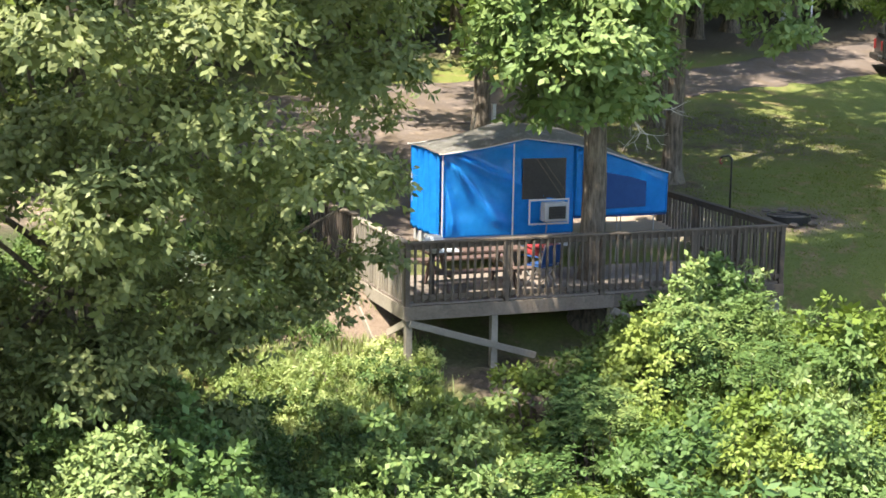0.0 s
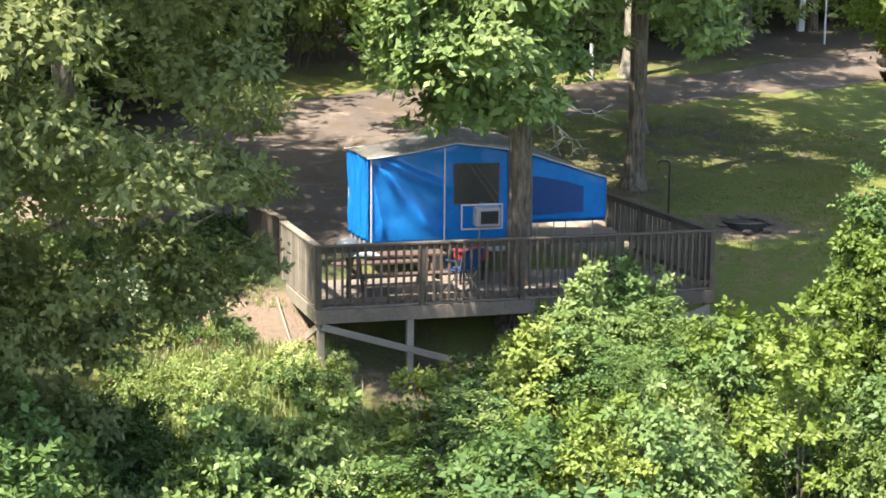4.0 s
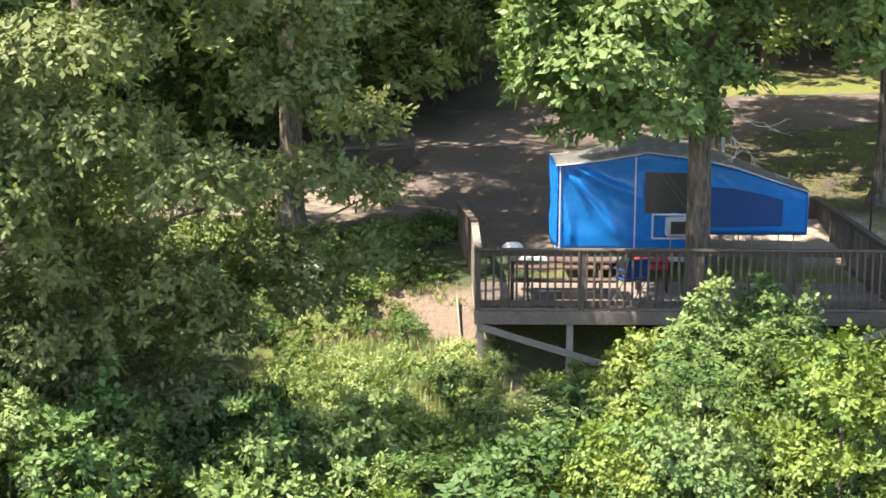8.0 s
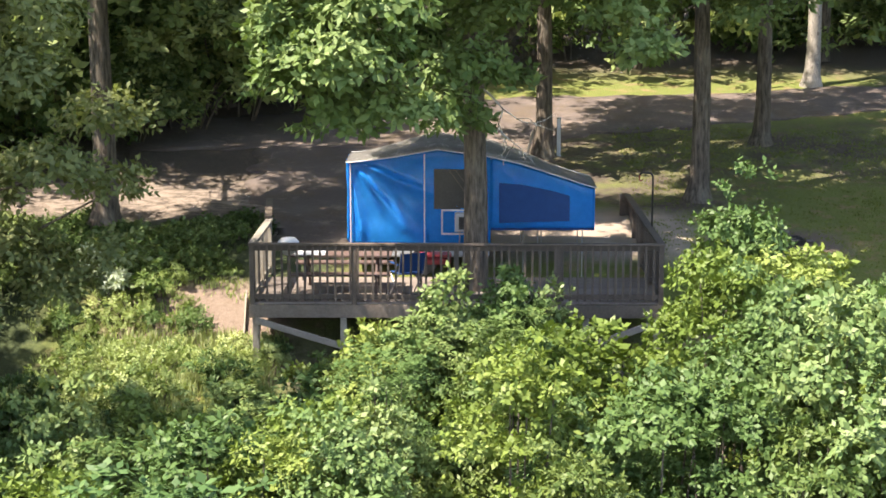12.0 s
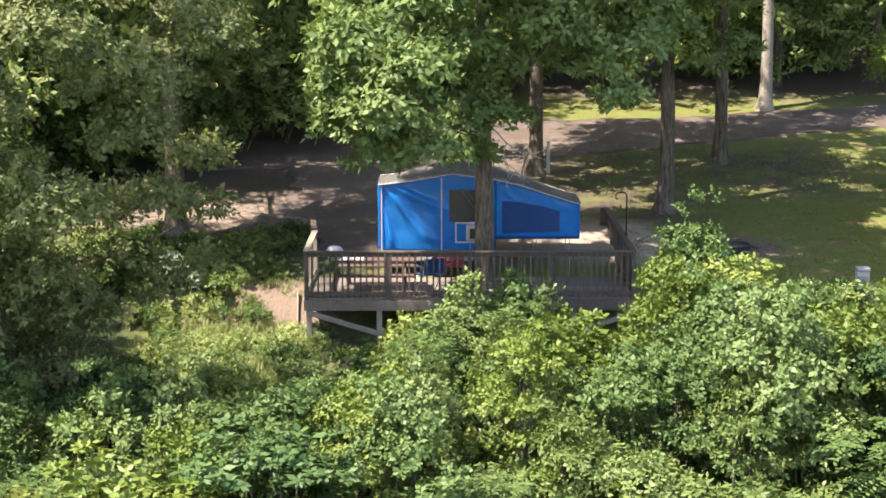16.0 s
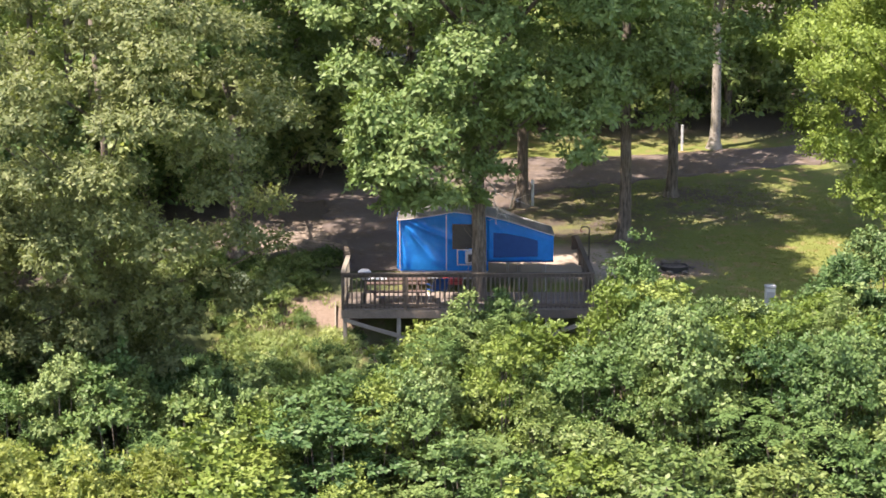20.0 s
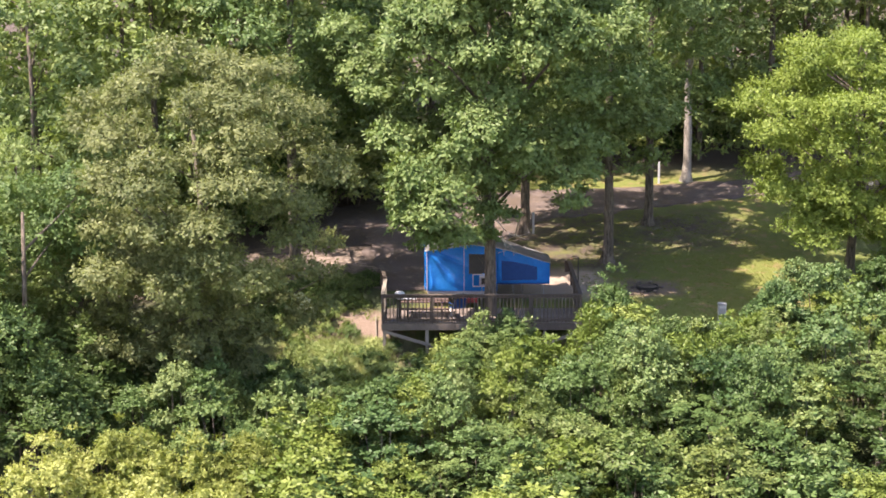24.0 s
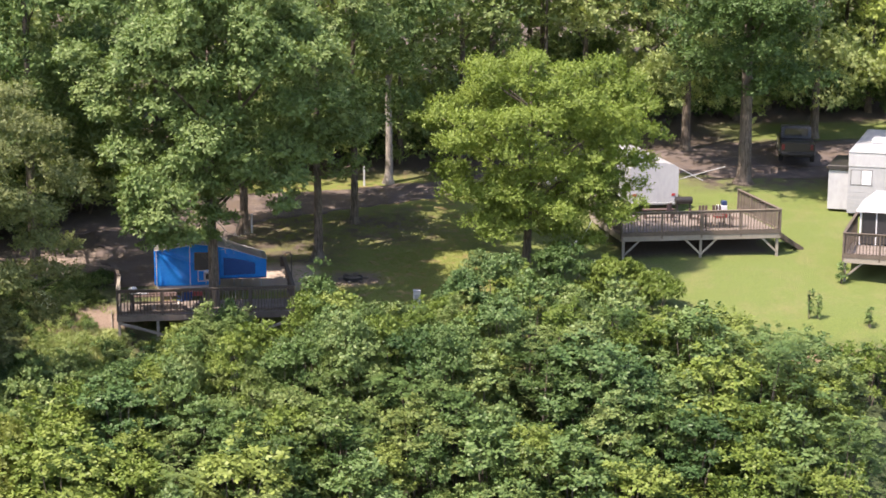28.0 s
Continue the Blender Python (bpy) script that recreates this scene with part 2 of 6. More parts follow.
def asphalt_mat():
    m, nt, b = mat("worn_dappled_asphalt", 0.9)
    v = world_pos(nt)
    fine = noise_tex(nt, v, 30, 4)
    broad = noise_tex(nt, v, 0.5, 5)
    col = mixc(nt, 0.5, ramp(nt, [(0.3, (0.05, 0.038, 0.034)), (0.75, (0.135, 0.106, 0.094))], fine), ramp(nt, [(0.35, (0.05, 0.039, 0.035)), (0.7, (0.13, 0.106, 0.095))], broad))
    # Pale blotches paint sun dapples onto the asphalt, besides loose grit.
    col = mixc(nt, ramp(nt, [(0.54, (0, 0, 0)), (0.66, (1, 1, 1))], noise_tex(nt, v, 1.5, 8, 0.75)), col, (0.19, 0.148, 0.12))
    litter = ramp(nt, [(0.5, (0, 0, 0)), (0.6, (0.9, 0.9, 0.9))], noise_tex(nt, v, 0.8, 9, 0.8))
    col = mixc(nt, litter, col, ramp(nt, [(0.3, (0.045, 0.033, 0.023)), (0.75, (0.12, 0.088, 0.062))], noise_tex(nt, v, 22, 3)))
    nt.links.new(col, b.inputs["Base Color"])
    bump(nt, b, fine, 0.4, 0.01)
    return m


def ground_mat():
    """Mown grass, leaf litter under the trees, bare sandy soil on the bank, darker bands that paint shade; borders
    wander with noise.
    """
    m, nt, b = mat("grassy_ground", 0.95)
    v = world_pos(nt)
    fine, mid, broad = noise_tex(nt, v, 14, 6, 0.7), noise_tex(nt, v, 1.6, 6, 0.65), noise_tex(nt, v, 0.22, 4)
    grass = mixc(nt, mid, ramp(nt, [(0.25, (0.058, 0.085, 0.012)), (0.75, (0.15, 0.185, 0.032))], fine), (0.128, 0.14, 0.034))
    dry = ramp(nt, [(0.3, (0.13, 0.09, 0.042)), (0.75, (0.27, 0.2, 0.095))], fine)
    grass = mixc(nt, ramp(nt, [(0.52, (0, 0, 0)), (0.66, (1, 1, 1))], mid), grass, dry)
    lush = ramp(nt, [(0.25, (0.05, 0.078, 0.013)), (0.75, (0.14, 0.178, 0.04))], fine)
    lush = mixc(nt, ramp(nt, [(0.48, (0, 0, 0)), (0.72, (1, 1, 1))], noise_tex(nt, v, 0.55, 6, 0.7)), lush, ramp(nt, [(0.3, (0.078, 0.088, 0.024)), (0.75, (0.205, 0.195, 0.075))], fine))
    soil = mixc(nt, mid, ramp(nt, [(0.3, (0.10, 0.07, 0.053)), (0.75, (0.262, 0.2, 0.158))], fine), (0.18, 0.134, 0.104))
    litter = ramp(nt, [(0.3, (0.035, 0.027, 0.02)), (0.55, (0.075, 0.057, 0.043)), (0.75, (0.14, 0.108, 0.084))], fine)
    sep = nt.nodes.new("ShaderNodeSeparateXYZ")
    g = nt.nodes.new("ShaderNodeNewGeometry")
    nt.links.new(g.outputs["Position"], sep.inputs[0])

    def band(axis, lo, hi, soft, wob=1.2):
        """1 between lo and hi along an axis, with a wandering border."""
        add = node(nt, "ShaderNodeMath")
        add.operation = "MULTIPLY_ADD"
        nt.links.new(noise_tex(nt, v, 0.7, 5), add.inputs[0])
        add.inputs[1].default_value = wob * 2
        nt.links.new(sep.outputs[axis], add.inputs[2])
        off = node(nt, "ShaderNodeMath")
        off.operation = "SUBTRACT"
        nt.links.new(add.outputs[0], off.inputs[0])
        off.inputs[1].default_value = wob
        outs = []
        for a, c in ((lo - soft, lo + soft), (hi + soft, hi - soft)):
            r = node(nt, "ShaderNodeMapRange")
            r.inputs["From Min"].default_value, r.inputs["From Max"].default_value = a, c
            nt.links.new(off.outputs[0], r.inputs["Value"])
            outs.append(r.outputs["Result"])
        mul = node(nt, "ShaderNodeMath")
        mul.operation = "MULTIPLY"
        nt.links.new(outs[0], mul.inputs[0])
        nt.links.new(outs[1], mul.inputs[1])
        return mul.outputs[0]

    def both(a, c):
        mul = node(nt, "ShaderNodeMath")
        mul.operation = "MULTIPLY"
        nt.links.new(a, mul.inputs[0])
        nt.links.new(c, mul.inputs[1])
        return mul.outputs[0]

    col = mixc(nt, band(0, 17.5, 60, 1.5), grass, lush)
    # Litter before the deck; its dark tone also paints the brush's shade.
    col = mixc(nt, both(band(0, 0.4, 11, 0.8), band(1, -60, 0.6, 0.7)), col, litter)
    # Dark green ground; the shade under brush and trees is painted into it.
    shade_green = ramp(nt, [(0.3, (0.018, 0.028, 0.009)), (0.55, (0.04, 0.058, 0.018)), (0.78, (0.085, 0.095, 0.035))], fine)
    col = mixc(nt, both(band(0, -60, 60, 0.8), band(1, -80, -4.0, 1.0)), col, shade_green)
    col = mixc(nt, both(band(0, -60, -3.6, 0.7), band(1, -6, 3.4, 0.8)), col, shade_green)
    col = mixc(nt, both(band(0, -60, 1.5, 1.0), band(1, 2.9, 200, 0.6, 0.8)), col, litter)
    col = mixc(nt, band(1, 20.5, 300, 1.5), col, litter)
    thin = ramp(nt, [(0.42, (1, 1, 1)), (0.62, (0.25, 0.25, 0.25))], noise_tex(nt, v, 0.9, 6, 0.7))
    col = mixc(nt, both(both(band(0, 3.2, 10.0, 0.9), band(1, 6.2, 14.0, 0.8)), thin), col, litter)
    col = mixc(nt, both(both(band(0, 10.0, 15.0, 1.2), band(1, 9.0, 14.5, 0.9)), thin), col, litter)
    # Dark litter colour laid here for tree shade beside the far pad.
    col = mixc(nt, both(both(band(0, 29.5, 41.0, 0.9), band(1, 16.6, 19.5, 0.8)), thin), col, litter)
    col = mixc(nt, both(band(0, 35.5, 62, 1.5), band(1, 26.2, 30.5, 0.6)), col, lush)
    col = mixc(nt, both(band(0, -3.0, 0.6, 0.5, 0.7), band(1, -0.4, 2.7, 0.5, 0.7)), col, soil)
    # Sandy strip; the dark speckle paints dappled shade as well as litter.
    col = mixc(nt, both(band(0, -9.5, 0.4, 1.2, 1.2), band(1, 6.3, 9.0, 0.7, 1.1)), col, mixc(nt, ramp(nt, [(0.47, (0, 0, 0)), (0.56, (0.85, 0.85, 0.85))], noise_tex(nt, world_pos(nt, (1, 2.2, 1)), 2.6, 8, 0.75)), mixc(nt, 0.5, soil, (0.27, 0.225, 0.185)), litter))
    # Painted shade on the ground behind the sandy bank.
    col = mixc(nt, both(band(0, -9, 1.2, 0.6, 0.7), band(1, 2.5, 6.0, 0.4, 0.7)), col, shade_green)
    col = mixc(nt, both(band(0, 9.35, 11.6, 0.3, 0.45), band(1, 3.75, 5.3, 0.25, 0.4)), col, mixc(nt, 0.55, soil, (0.10, 0.075, 0.058)))
    col = mixc(nt, both(band(0, 25.5, 40, 1.5, 1.2), band(1, -4.9, -3.9, 0.35, 0.9)), col, mixc(nt, 0.5, soil, dry))
    # Bare ground under the second deck; the dark tone paints the deck's shadow.
    col = mixc(nt, both(band(0, 23.4, 30.8, 0.4, 0.5), band(1, 6.4, 11.2, 0.4, 0.5)), col, litter)
    col = mixc(nt, both(band(0, -13.2, -10.9, 0.5, 0.6), band(1, -17, -9.3, 0.5, 0.6)), col, soil)
    col = mixc(nt, both(band(0, 2.8, 8.6, 0.4, 0.5), band(1, 3.6, 6.6, 0.4, 0.5)), col, mixc(nt, 0.6, soil, (0.42, 0.35, 0.29)))
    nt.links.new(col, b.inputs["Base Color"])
    bump(nt, b, fine, 1.0, 0.07)
    return m


M["asphalt"] = asphalt_mat()
M["ground"] = ground_mat()

# ---- mesh helpers ----
def finish(name, bm, material, smooth=False):
    me = bpy.data.meshes.new(name)
    bm.to_mesh(me)
    bm.free()
    me.materials.append(material)
    if smooth:
        me.shade_smooth()
    return me


def part(name, bm, material, parent=None, label="", smooth=False):
    ob = new(name, finish(name, bm, material, smooth) if isinstance(bm, bmesh.types.BMesh) else bm)
    if parent is not None:
        ob.parent = parent
    return tagged(ob, label)


def thing(name, label, category, at=(0, 0, 0), turn=0, group="", kind=""):
    ob = new(name)
    ob.matrix_basis = pose(*at, 0, 0, turn)
    return tagged(ob, label, category, group, kind)


def box(bm, lo, hi, bev=0.0, m=None):
    verts = [bm.verts.new((x, y, z)) for x in (lo[0], hi[0]) for y in (lo[1], hi[1]) for z in (lo[2], hi[2])]
    faces = [bm.faces.new([verts[i] for i in f]) for f in ((0, 1, 3, 2), (4, 6, 7, 5), (0, 4, 5, 1), (2, 3, 7, 6), (0, 2, 6, 4), (1, 5, 7, 3))]
    if m is not None:
        bmesh.ops.transform(bm, matrix=m, verts=verts)
    if bev:
        bmesh.ops.bevel(bm, geom=list({e for f in faces for e in f.edges}), offset=bev, segments=1, affect="EDGES")


def boxbm(lo, hi, bev=0.0, m=None):
    bm = bmesh.new()
    box(bm, lo, hi, bev, m)
    return bm


def beam(bm, a, b, w, h, bev=0.004):
    """A board of w by h from a to b; h is its upright side."""
    a, b = Vector(a), Vector(b)
    d = b - a
    x = d.normalized()
    y = Vector((0, 0, 1)).cross(x)
    y = y.normalized() if y.length > 1e-4 else Vector((0, 1, 0))
    z = x.cross(y)
    m = Matrix((x, y, z)).transposed().to_4x4()
    m.translation = a
    box(bm, (0, -w / 2, -h / 2), (d.length, w / 2, h / 2), bev, m)


def beambm(a, b, w, h, bev=0.004):
    bm = bmesh.new()
    beam(bm, a, b, w, h, bev)
    return bm


def tube(bm, pts, radii, sides=10, cap=True):
    """A round tapered tube through points."""
    rings = []
    pts = [Vector(p) for p in pts]
    for i, p in enumerate(pts):
        d = (pts[min(i + 1, len(pts) - 1)] - pts[max(i - 1, 0)]).normalized()
        u = d.cross(Vector((0.31, 0.95, 0.07))).normalized()
        w = d.cross(u)
        r = radii[i] if hasattr(radii, "__len__") else radii
        rings.append([bm.verts.new(p + (u * math.cos(a) + w * math.sin(a)) * r) for a in (2 * math.pi * k / sides for k in range(sides))])
    for a, b in zip(rings, rings[1:]):
        for k in range(sides):
            bm.faces.new((a[k], a[(k + 1) % sides], b[(k + 1) % sides], b[k]))
    if cap:
        bm.faces.new(rings[0][::-1])
        bm.faces.new(rings[-1])


def tubebm(pts, radii, sides=10):
    bm = bmesh.new()
    tube(bm, pts, radii, sides)
    return bm


def lathe(bm, profile, sides=20, at=(0, 0, 0)):
    rings = []
    for r, z in profile:
        rings.append([bm.verts.new((at[0] + r * math.cos(2 * math.pi * k / sides), at[1] + r * math.sin(2 * math.pi * k / sides), at[2] + z)) for k in range(sides)])
    for a, b in zip(rings, rings[1:]):
        for k in range(sides):
            bm.faces.new((a[k], a[(k + 1) % sides], b[(k + 1) % sides], b[k]))
    bm.faces.new(rings[0][::-1])
    bm.faces.new(rings[-1])


def lathebm(profile, sides=20, at=(0, 0, 0)):
    bm = bmesh.new()
    lathe(bm, profile, sides, at)
    return bm


# ---- the lie of the land ----
PROFILE_BANK = ([-200, -60, -28, -12, -6, -1, 0.5, 2.3, 4.5, 10, 20, 40, 80, 150, 400], [-12, -12, -11, -6.2, -3.6, -1.45, -1.12, -0.16, 0.34, 1.15, 2.6, 5.2, 12, 24, 40])
PROFILE_LAWN = ([-200, -60, -28, -12, -4, -2, 2.2, 6, 12, 20, 40, 80, 150, 400], [-12, -12, -11, -6.2, -1.7, -0.7, 0.0, 0.55, 1.42, 2.6, 5.2, 12, 24, 40])


def ground_z(x, y):
    a, b = np.interp(y, *PROFILE_BANK), np.interp(y, *PROFILE_LAWN)
    s = np.clip((x - 9.5) / 7.0, 0, 1)
    s = s * s * (3 - 2 * s)
    return float(a * (1 - s) + b * s)


def ground_skin(x, y):
    """The ground with its small humps."""
    z = ground_z(x, y)
    if -30 < y < 40 and -30 < x < 60:
        z += noise.noise(Vector((x * 0.9, y * 0.9, 0))) * 0.05 + noise.noise(Vector((x * 0.25, y * 0.25, 3))) * 0.06
    return z


def make_ground():
    xs = np.unique(np.r_[np.linspace(-400, -40, 13), np.linspace(-40, -12, 15), np.arange(-12, 18, 0.4), np.linspace(18, 60, 43), np.linspace(60, 420, 13)])
    ys = np.unique(np.r_[np.linspace(-200, -28, 10), np.linspace(-28, -8, 21), np.arange(-8, 16, 0.4), np.linspace(16, 50, 35), np.linspace(50, 400, 15)])
    verts = []
    for y in ys:
        for x in xs:
            verts.append((x, y, ground_skin(x, y)))
    n = len(xs)
    faces = [(r * n + c, r * n + c + 1, (r + 1) * n + c + 1, (r + 1) * n + c) for r in range(len(ys) - 1) for c in range(n - 1)]
    me = bpy.data.meshes.new("ground")
    me.from_pydata(verts, [], faces)
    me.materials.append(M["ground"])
    me.shade_smooth()
    tagged(new("ground", me), "sloping grass, leaf litter and bare sandy bank", "ground", "", "structure")


make_ground()


def strip(name, left, right, material, lift, label, steps=60, edge=0.18):
    """A paved sheet between two border lines, following the ground, with ragged borders."""
    def along(line, s):
        seg = s * (len(line) - 1)
        i = min(int(seg), len(line) - 2)
        f = seg - i
        return [line[i][k] * (1 - f) + line[i + 1][k] * f for k in (0, 1)]
    bm = bmesh.new()
    rows = []
    cols = 16
    for i in range(steps + 1):
        a, b = along(left, i / steps), along(right, i / steps)
        row = []
        for j in range(cols + 1):
            f = j / cols
            x, y = a[0] * (1 - f) + b[0] * f, a[1] * (1 - f) + b[1] * f
            if j in (0, cols):
                wob = noise.noise(Vector((x * 1.3, y * 1.3, 5))), noise.noise(Vector((x * 0.9, y * 0.9, 8)))
                x, y = x + wob[1] * edge * 3, y + wob[0] * edge * 2
            row.append(bm.verts.new((x, y, ground_skin(x, y) + lift)))
        rows.append(row)
    skirt = [[bm.verts.new(v.co - Vector((0, 0, 0.25))) for v in (r[0], r[-1])] for r in rows]
    for i in range(steps):
        for j in range(cols):
            bm.faces.new((rows[i][j], rows[i][j + 1], rows[i + 1][j + 1], rows[i + 1][j]))
        bm.faces.new((rows[i][0], rows[i + 1][0], skirt[i + 1][0], skirt[i][0]))
        bm.faces.new((rows[i][-1], skirt[i][1], skirt[i + 1][1], rows[i + 1][-1]))
    bmesh.ops.recalc_face_normals(bm, faces=bm.faces)
    ob = part(name, bm, material, smooth=True)
    return tagged(ob, label, name, "", "structure")


# The park road and the parking pad that joins it.
strip("road", [(-4.5, 15.0), (0, 15.6), (5.5, 17.4), (10, 17.7), (16, 19.0), (24, 22.6), (34, 25.8), (48, 26.5), (80, 27)],
      [(-4.5, 11.8), (0, 11.9), (5.5, 12.6), (10, 14.3), (16, 16.3), (24, 18.6), (34, 20.6), (48, 20.5), (80, 21)], M["asphalt"], 0.03, "worn sun-dappled asphalt park road", 220)
strip("driveway", [(-1.2, 12.6), (-1.2, 9), (-0.6, 6), (-0.2, 4.2)], [(6.2, 12.8), (4.6, 9.5), (3.6, 6.4), (3.4, 4.4)], M["asphalt"], 0.02, "dark asphalt parking pad behind the blue camper", 60, 0.32)
strip("driveway", [(30.2, 20.4), (30.8, 19.6), (31.6, 18.9), (32.6, 18.5)], [(43, 21.2), (42.5, 20.4), (42, 19.4), (41.5, 18.4)], M["asphalt"], 0.02, "shaded asphalt pad between the second deck and the tall trailer", 40, 0.3)

# ---- foliage ----
def unit(a):
    return a / np.maximum(np.linalg.norm(a, axis=1, keepdims=True), 1e-6)


def leaf_mesh(name, pts, size, material, gen, droop=0.25, slim=0.5):
    """One mesh of many folded leaves, each an island of two triangles. pts: places, ways and upper sides."""
    pos, out, upper = pts[:3]
    n = len(pos)
    d = unit(out + gen.normal(0, 0.22, (n, 3)) + np.array([0, 0, -droop]))
    nr = unit(upper + gen.normal(0, 0.22, (n, 3)))
    s = unit(np.cross(d, nr))
    nr = np.cross(s, d)
    ln = size * gen.uniform(0.7, 1.3, (n, 1)) * (pts[3] if len(pts) > 3 else 1.0)
    w = ln * slim * gen.uniform(0.8, 1.15, (n, 1)) * 0.5
    v = np.empty((n, 4, 3), np.float32)
    v[:, 0] = pos
    v[:, 1] = pos + d * ln * 0.48 + s * w - nr * w * 0.25
    v[:, 2] = pos + d * ln - nr * ln * 0.12
    v[:, 3] = pos + d * ln * 0.48 - s * w - nr * w * 0.25
    me = bpy.data.meshes.new(name)
    me.vertices.add(4 * n)
    me.vertices.foreach_set("co", v.ravel())
    idx = (np.arange(n)[:, None] * 4 + np.array([0, 1, 2, 0, 2, 3])).astype(np.int32).ravel()
    me.loops.add(6 * n)
    me.loops.foreach_set("vertex_index", idx)
    me.polygons.add(2 * n)
    me.polygons.foreach_set("loop_start", np.arange(0, 6 * n, 3, dtype=np.int32))
    me.polygons.foreach_set("loop_total", np.full(2 * n, 3, np.int32))
    me.update(calc_edges=True)
    me.materials.append(material)
    return me


def bough(gen, c, r, n, flat=0.78, spray=7, twig=0.42, low=-0.35, form=0.85):
    """Points, ways and upper sides for the leaves of one bough: a lumpy clump whose shoots end in drooping rosettes, with a few leaves inside it."""
    m = max(2, n // spray)
    way = unit(gen.normal(0, 1, (m, 3)))
    way[:, 2] = np.where(way[:, 2] < low, -way[:, 2] * 0.7, way[:, 2])
    way = unit(way)
    lumps = unit(gen.normal(0, 1, (7, 3)) + np.array([0, 0, 0.3]))
    near = np.clip((way @ lumps.T).max(1) * 1.6 - 0.6, 0, 1)
    inner = gen.random(m) < 0.2
    rad = r * (0.52 + 0.46 * near) * np.where(inner, 0.6, 1 - 0.4 * gen.random(m) ** 3.5)
    p = np.asarray(c) + way * rad[:, None] * np.array([1, 1, flat])
    t = unit(way * form + gen.normal(0, 0.3, (m, 3)) + np.array([0, 0, 0.3]))
    ln = twig * 0.55 * r ** 0.5 * gen.uniform(0.6, 1.3, (m, 1))
    u = unit(np.cross(t, gen.normal(0, 1, (m, 3))))
    w = np.cross(t, u)
    k = np.repeat(np.arange(m), spray)
    i = np.tile(np.arange(spray), m)
    f = ((i + 0.5) / spray)[:, None] + gen.normal(0, 0.06, (len(k), 1))
    ang = (i * 2.4)[:, None] + gen.uniform(0, 6.28, (m, 1))[k]
    side = u[k] * np.cos(ang) + w[k] * np.sin(ang)
    pos = p[k] + t[k] * ln[k] * f
    d = unit(t[k] * (0.15 + 0.7 * f) + side * (1.05 - 0.5 * f))
    return pos, d, unit(t[k] * 0.6 + way[k] * 0.9 + np.array([0, 0, 0.2])), np.where(inner, 1.4, 1.0)[k][:, None]


def crown_points(gen, boughs, n, **kw):
    """boughs: centre and radius of each; leaves are shared out by area."""
    area = np.array([b[1] ** 2 for b in boughs])
    got = [bough(gen, c, r, max(16, int(n * a / area.sum())), **kw) for (c, r), a in zip(boughs, area)]
    return [np.concatenate([g[i] for g in got]) for i in range(4)]


def shell(gen, c, radii, k, r, inner=0.5):
    """k boughs spread through an ellipsoid's outer part."""
    out = []
    for _ in range(k):
        w = gen.normal(0, 1, 3)
        w /= np.linalg.norm(w)
        w[2] = abs(w[2]) * (1 if gen.random() < 0.72 else -1)
        f = inner + (1 - inner) * gen.random() ** 0.6
        out.append((np.array(c) + w * np.array(radii) * f, r * gen.uniform(0.7, 1.25)))
    return out


def limb_lines(gen, top, boughs, count):
    """Bent limbs from points on the trunk to some of the boughs."""
    lines = []
    for c, r in [boughs[i] for i in gen.permutation(len(boughs))[:count]]:
        c = np.array(c)
        base = np.array([top[0], top[1], min(max(c[2] - 1.6 * np.hypot(*(c[:2] - top[:2])) * 0.5, top[2] * 0.35), top[2] * 0.97)])
        mid = (base + c) / 2 + gen.normal(0, 0.18, 3) + np.array([0, 0, 0.2])
        lines.append([base, mid, c])
    return lines


def tree(name, label, at, height, r, boughs, leaves, size, leaf, gen, bark="bark", lean=(0, 0), limbs=8, droop=0.25, slim=0.5, group="", twig=0.42, flat=0.72):
    """A trunk with root flare, limbs and a crown; boughs lie in the tree's own space."""
    t = thing(name, label, "tree", at, 0, group)
    bm = bmesh.new()
    zs = np.array([-0.5, 0.0, 0.12, 0.35, 1.0, 0.2 * height, 0.45 * height, 0.7 * height, height])
    zs = np.unique(zs)
    pts = [(lean[0] * z / height + 0.05 * math.sin(z * 0.9), lean[1] * z / height + 0.05 * math.cos(z * 0.7), z) for z in zs]
    rad = [r * (1.75 if z <= 0 else 1.5 if z < 0.2 else 1.18 if z < 0.5 else 1.04 - 0.72 * (z / height)) for z in zs]
    tube(bm, pts, rad, 12)
    part("trunk", bm, M[bark], t, smooth=True)
    top = np.array([lean[0], lean[1], height])
    for line in limb_lines(gen, top, boughs, limbs):
        part("limb", tubebm(line, [r * 0.34, r * 0.2, r * 0.06], 6), M[bark], t, smooth=True)
    ob = new("crown", leaf_mesh("crown", crown_points(gen, boughs, leaves, twig=twig, flat=flat), size, M[leaf], gen, droop, slim))
    ob.parent = t
    return t


def shrub(label, gen, leaf, leaves, size, boughs, group="brush on the bank", slim=0.5, twig=0.4, low=-0.3, name="shrub"):
    t = thing(name, label, "shrub", (0, 0, 0), 0, group)
    for c, r in boughs[:4]:
        part("stem", tubebm([(c[0] * 0.15, c[1] * 0.15, -0.5), (c[0] * 0.5, c[1] * 0.5, c[2] * 0.5), tuple(c)], [0.03, 0.022, 0.008], 5), M["bark"], t)
    ob = new("crown", leaf_mesh("crown", crown_points(gen, boughs, leaves, twig=twig, low=low, form=0.95), size, M[leaf], gen, 0.2, slim))
    ob.parent = t
    return t


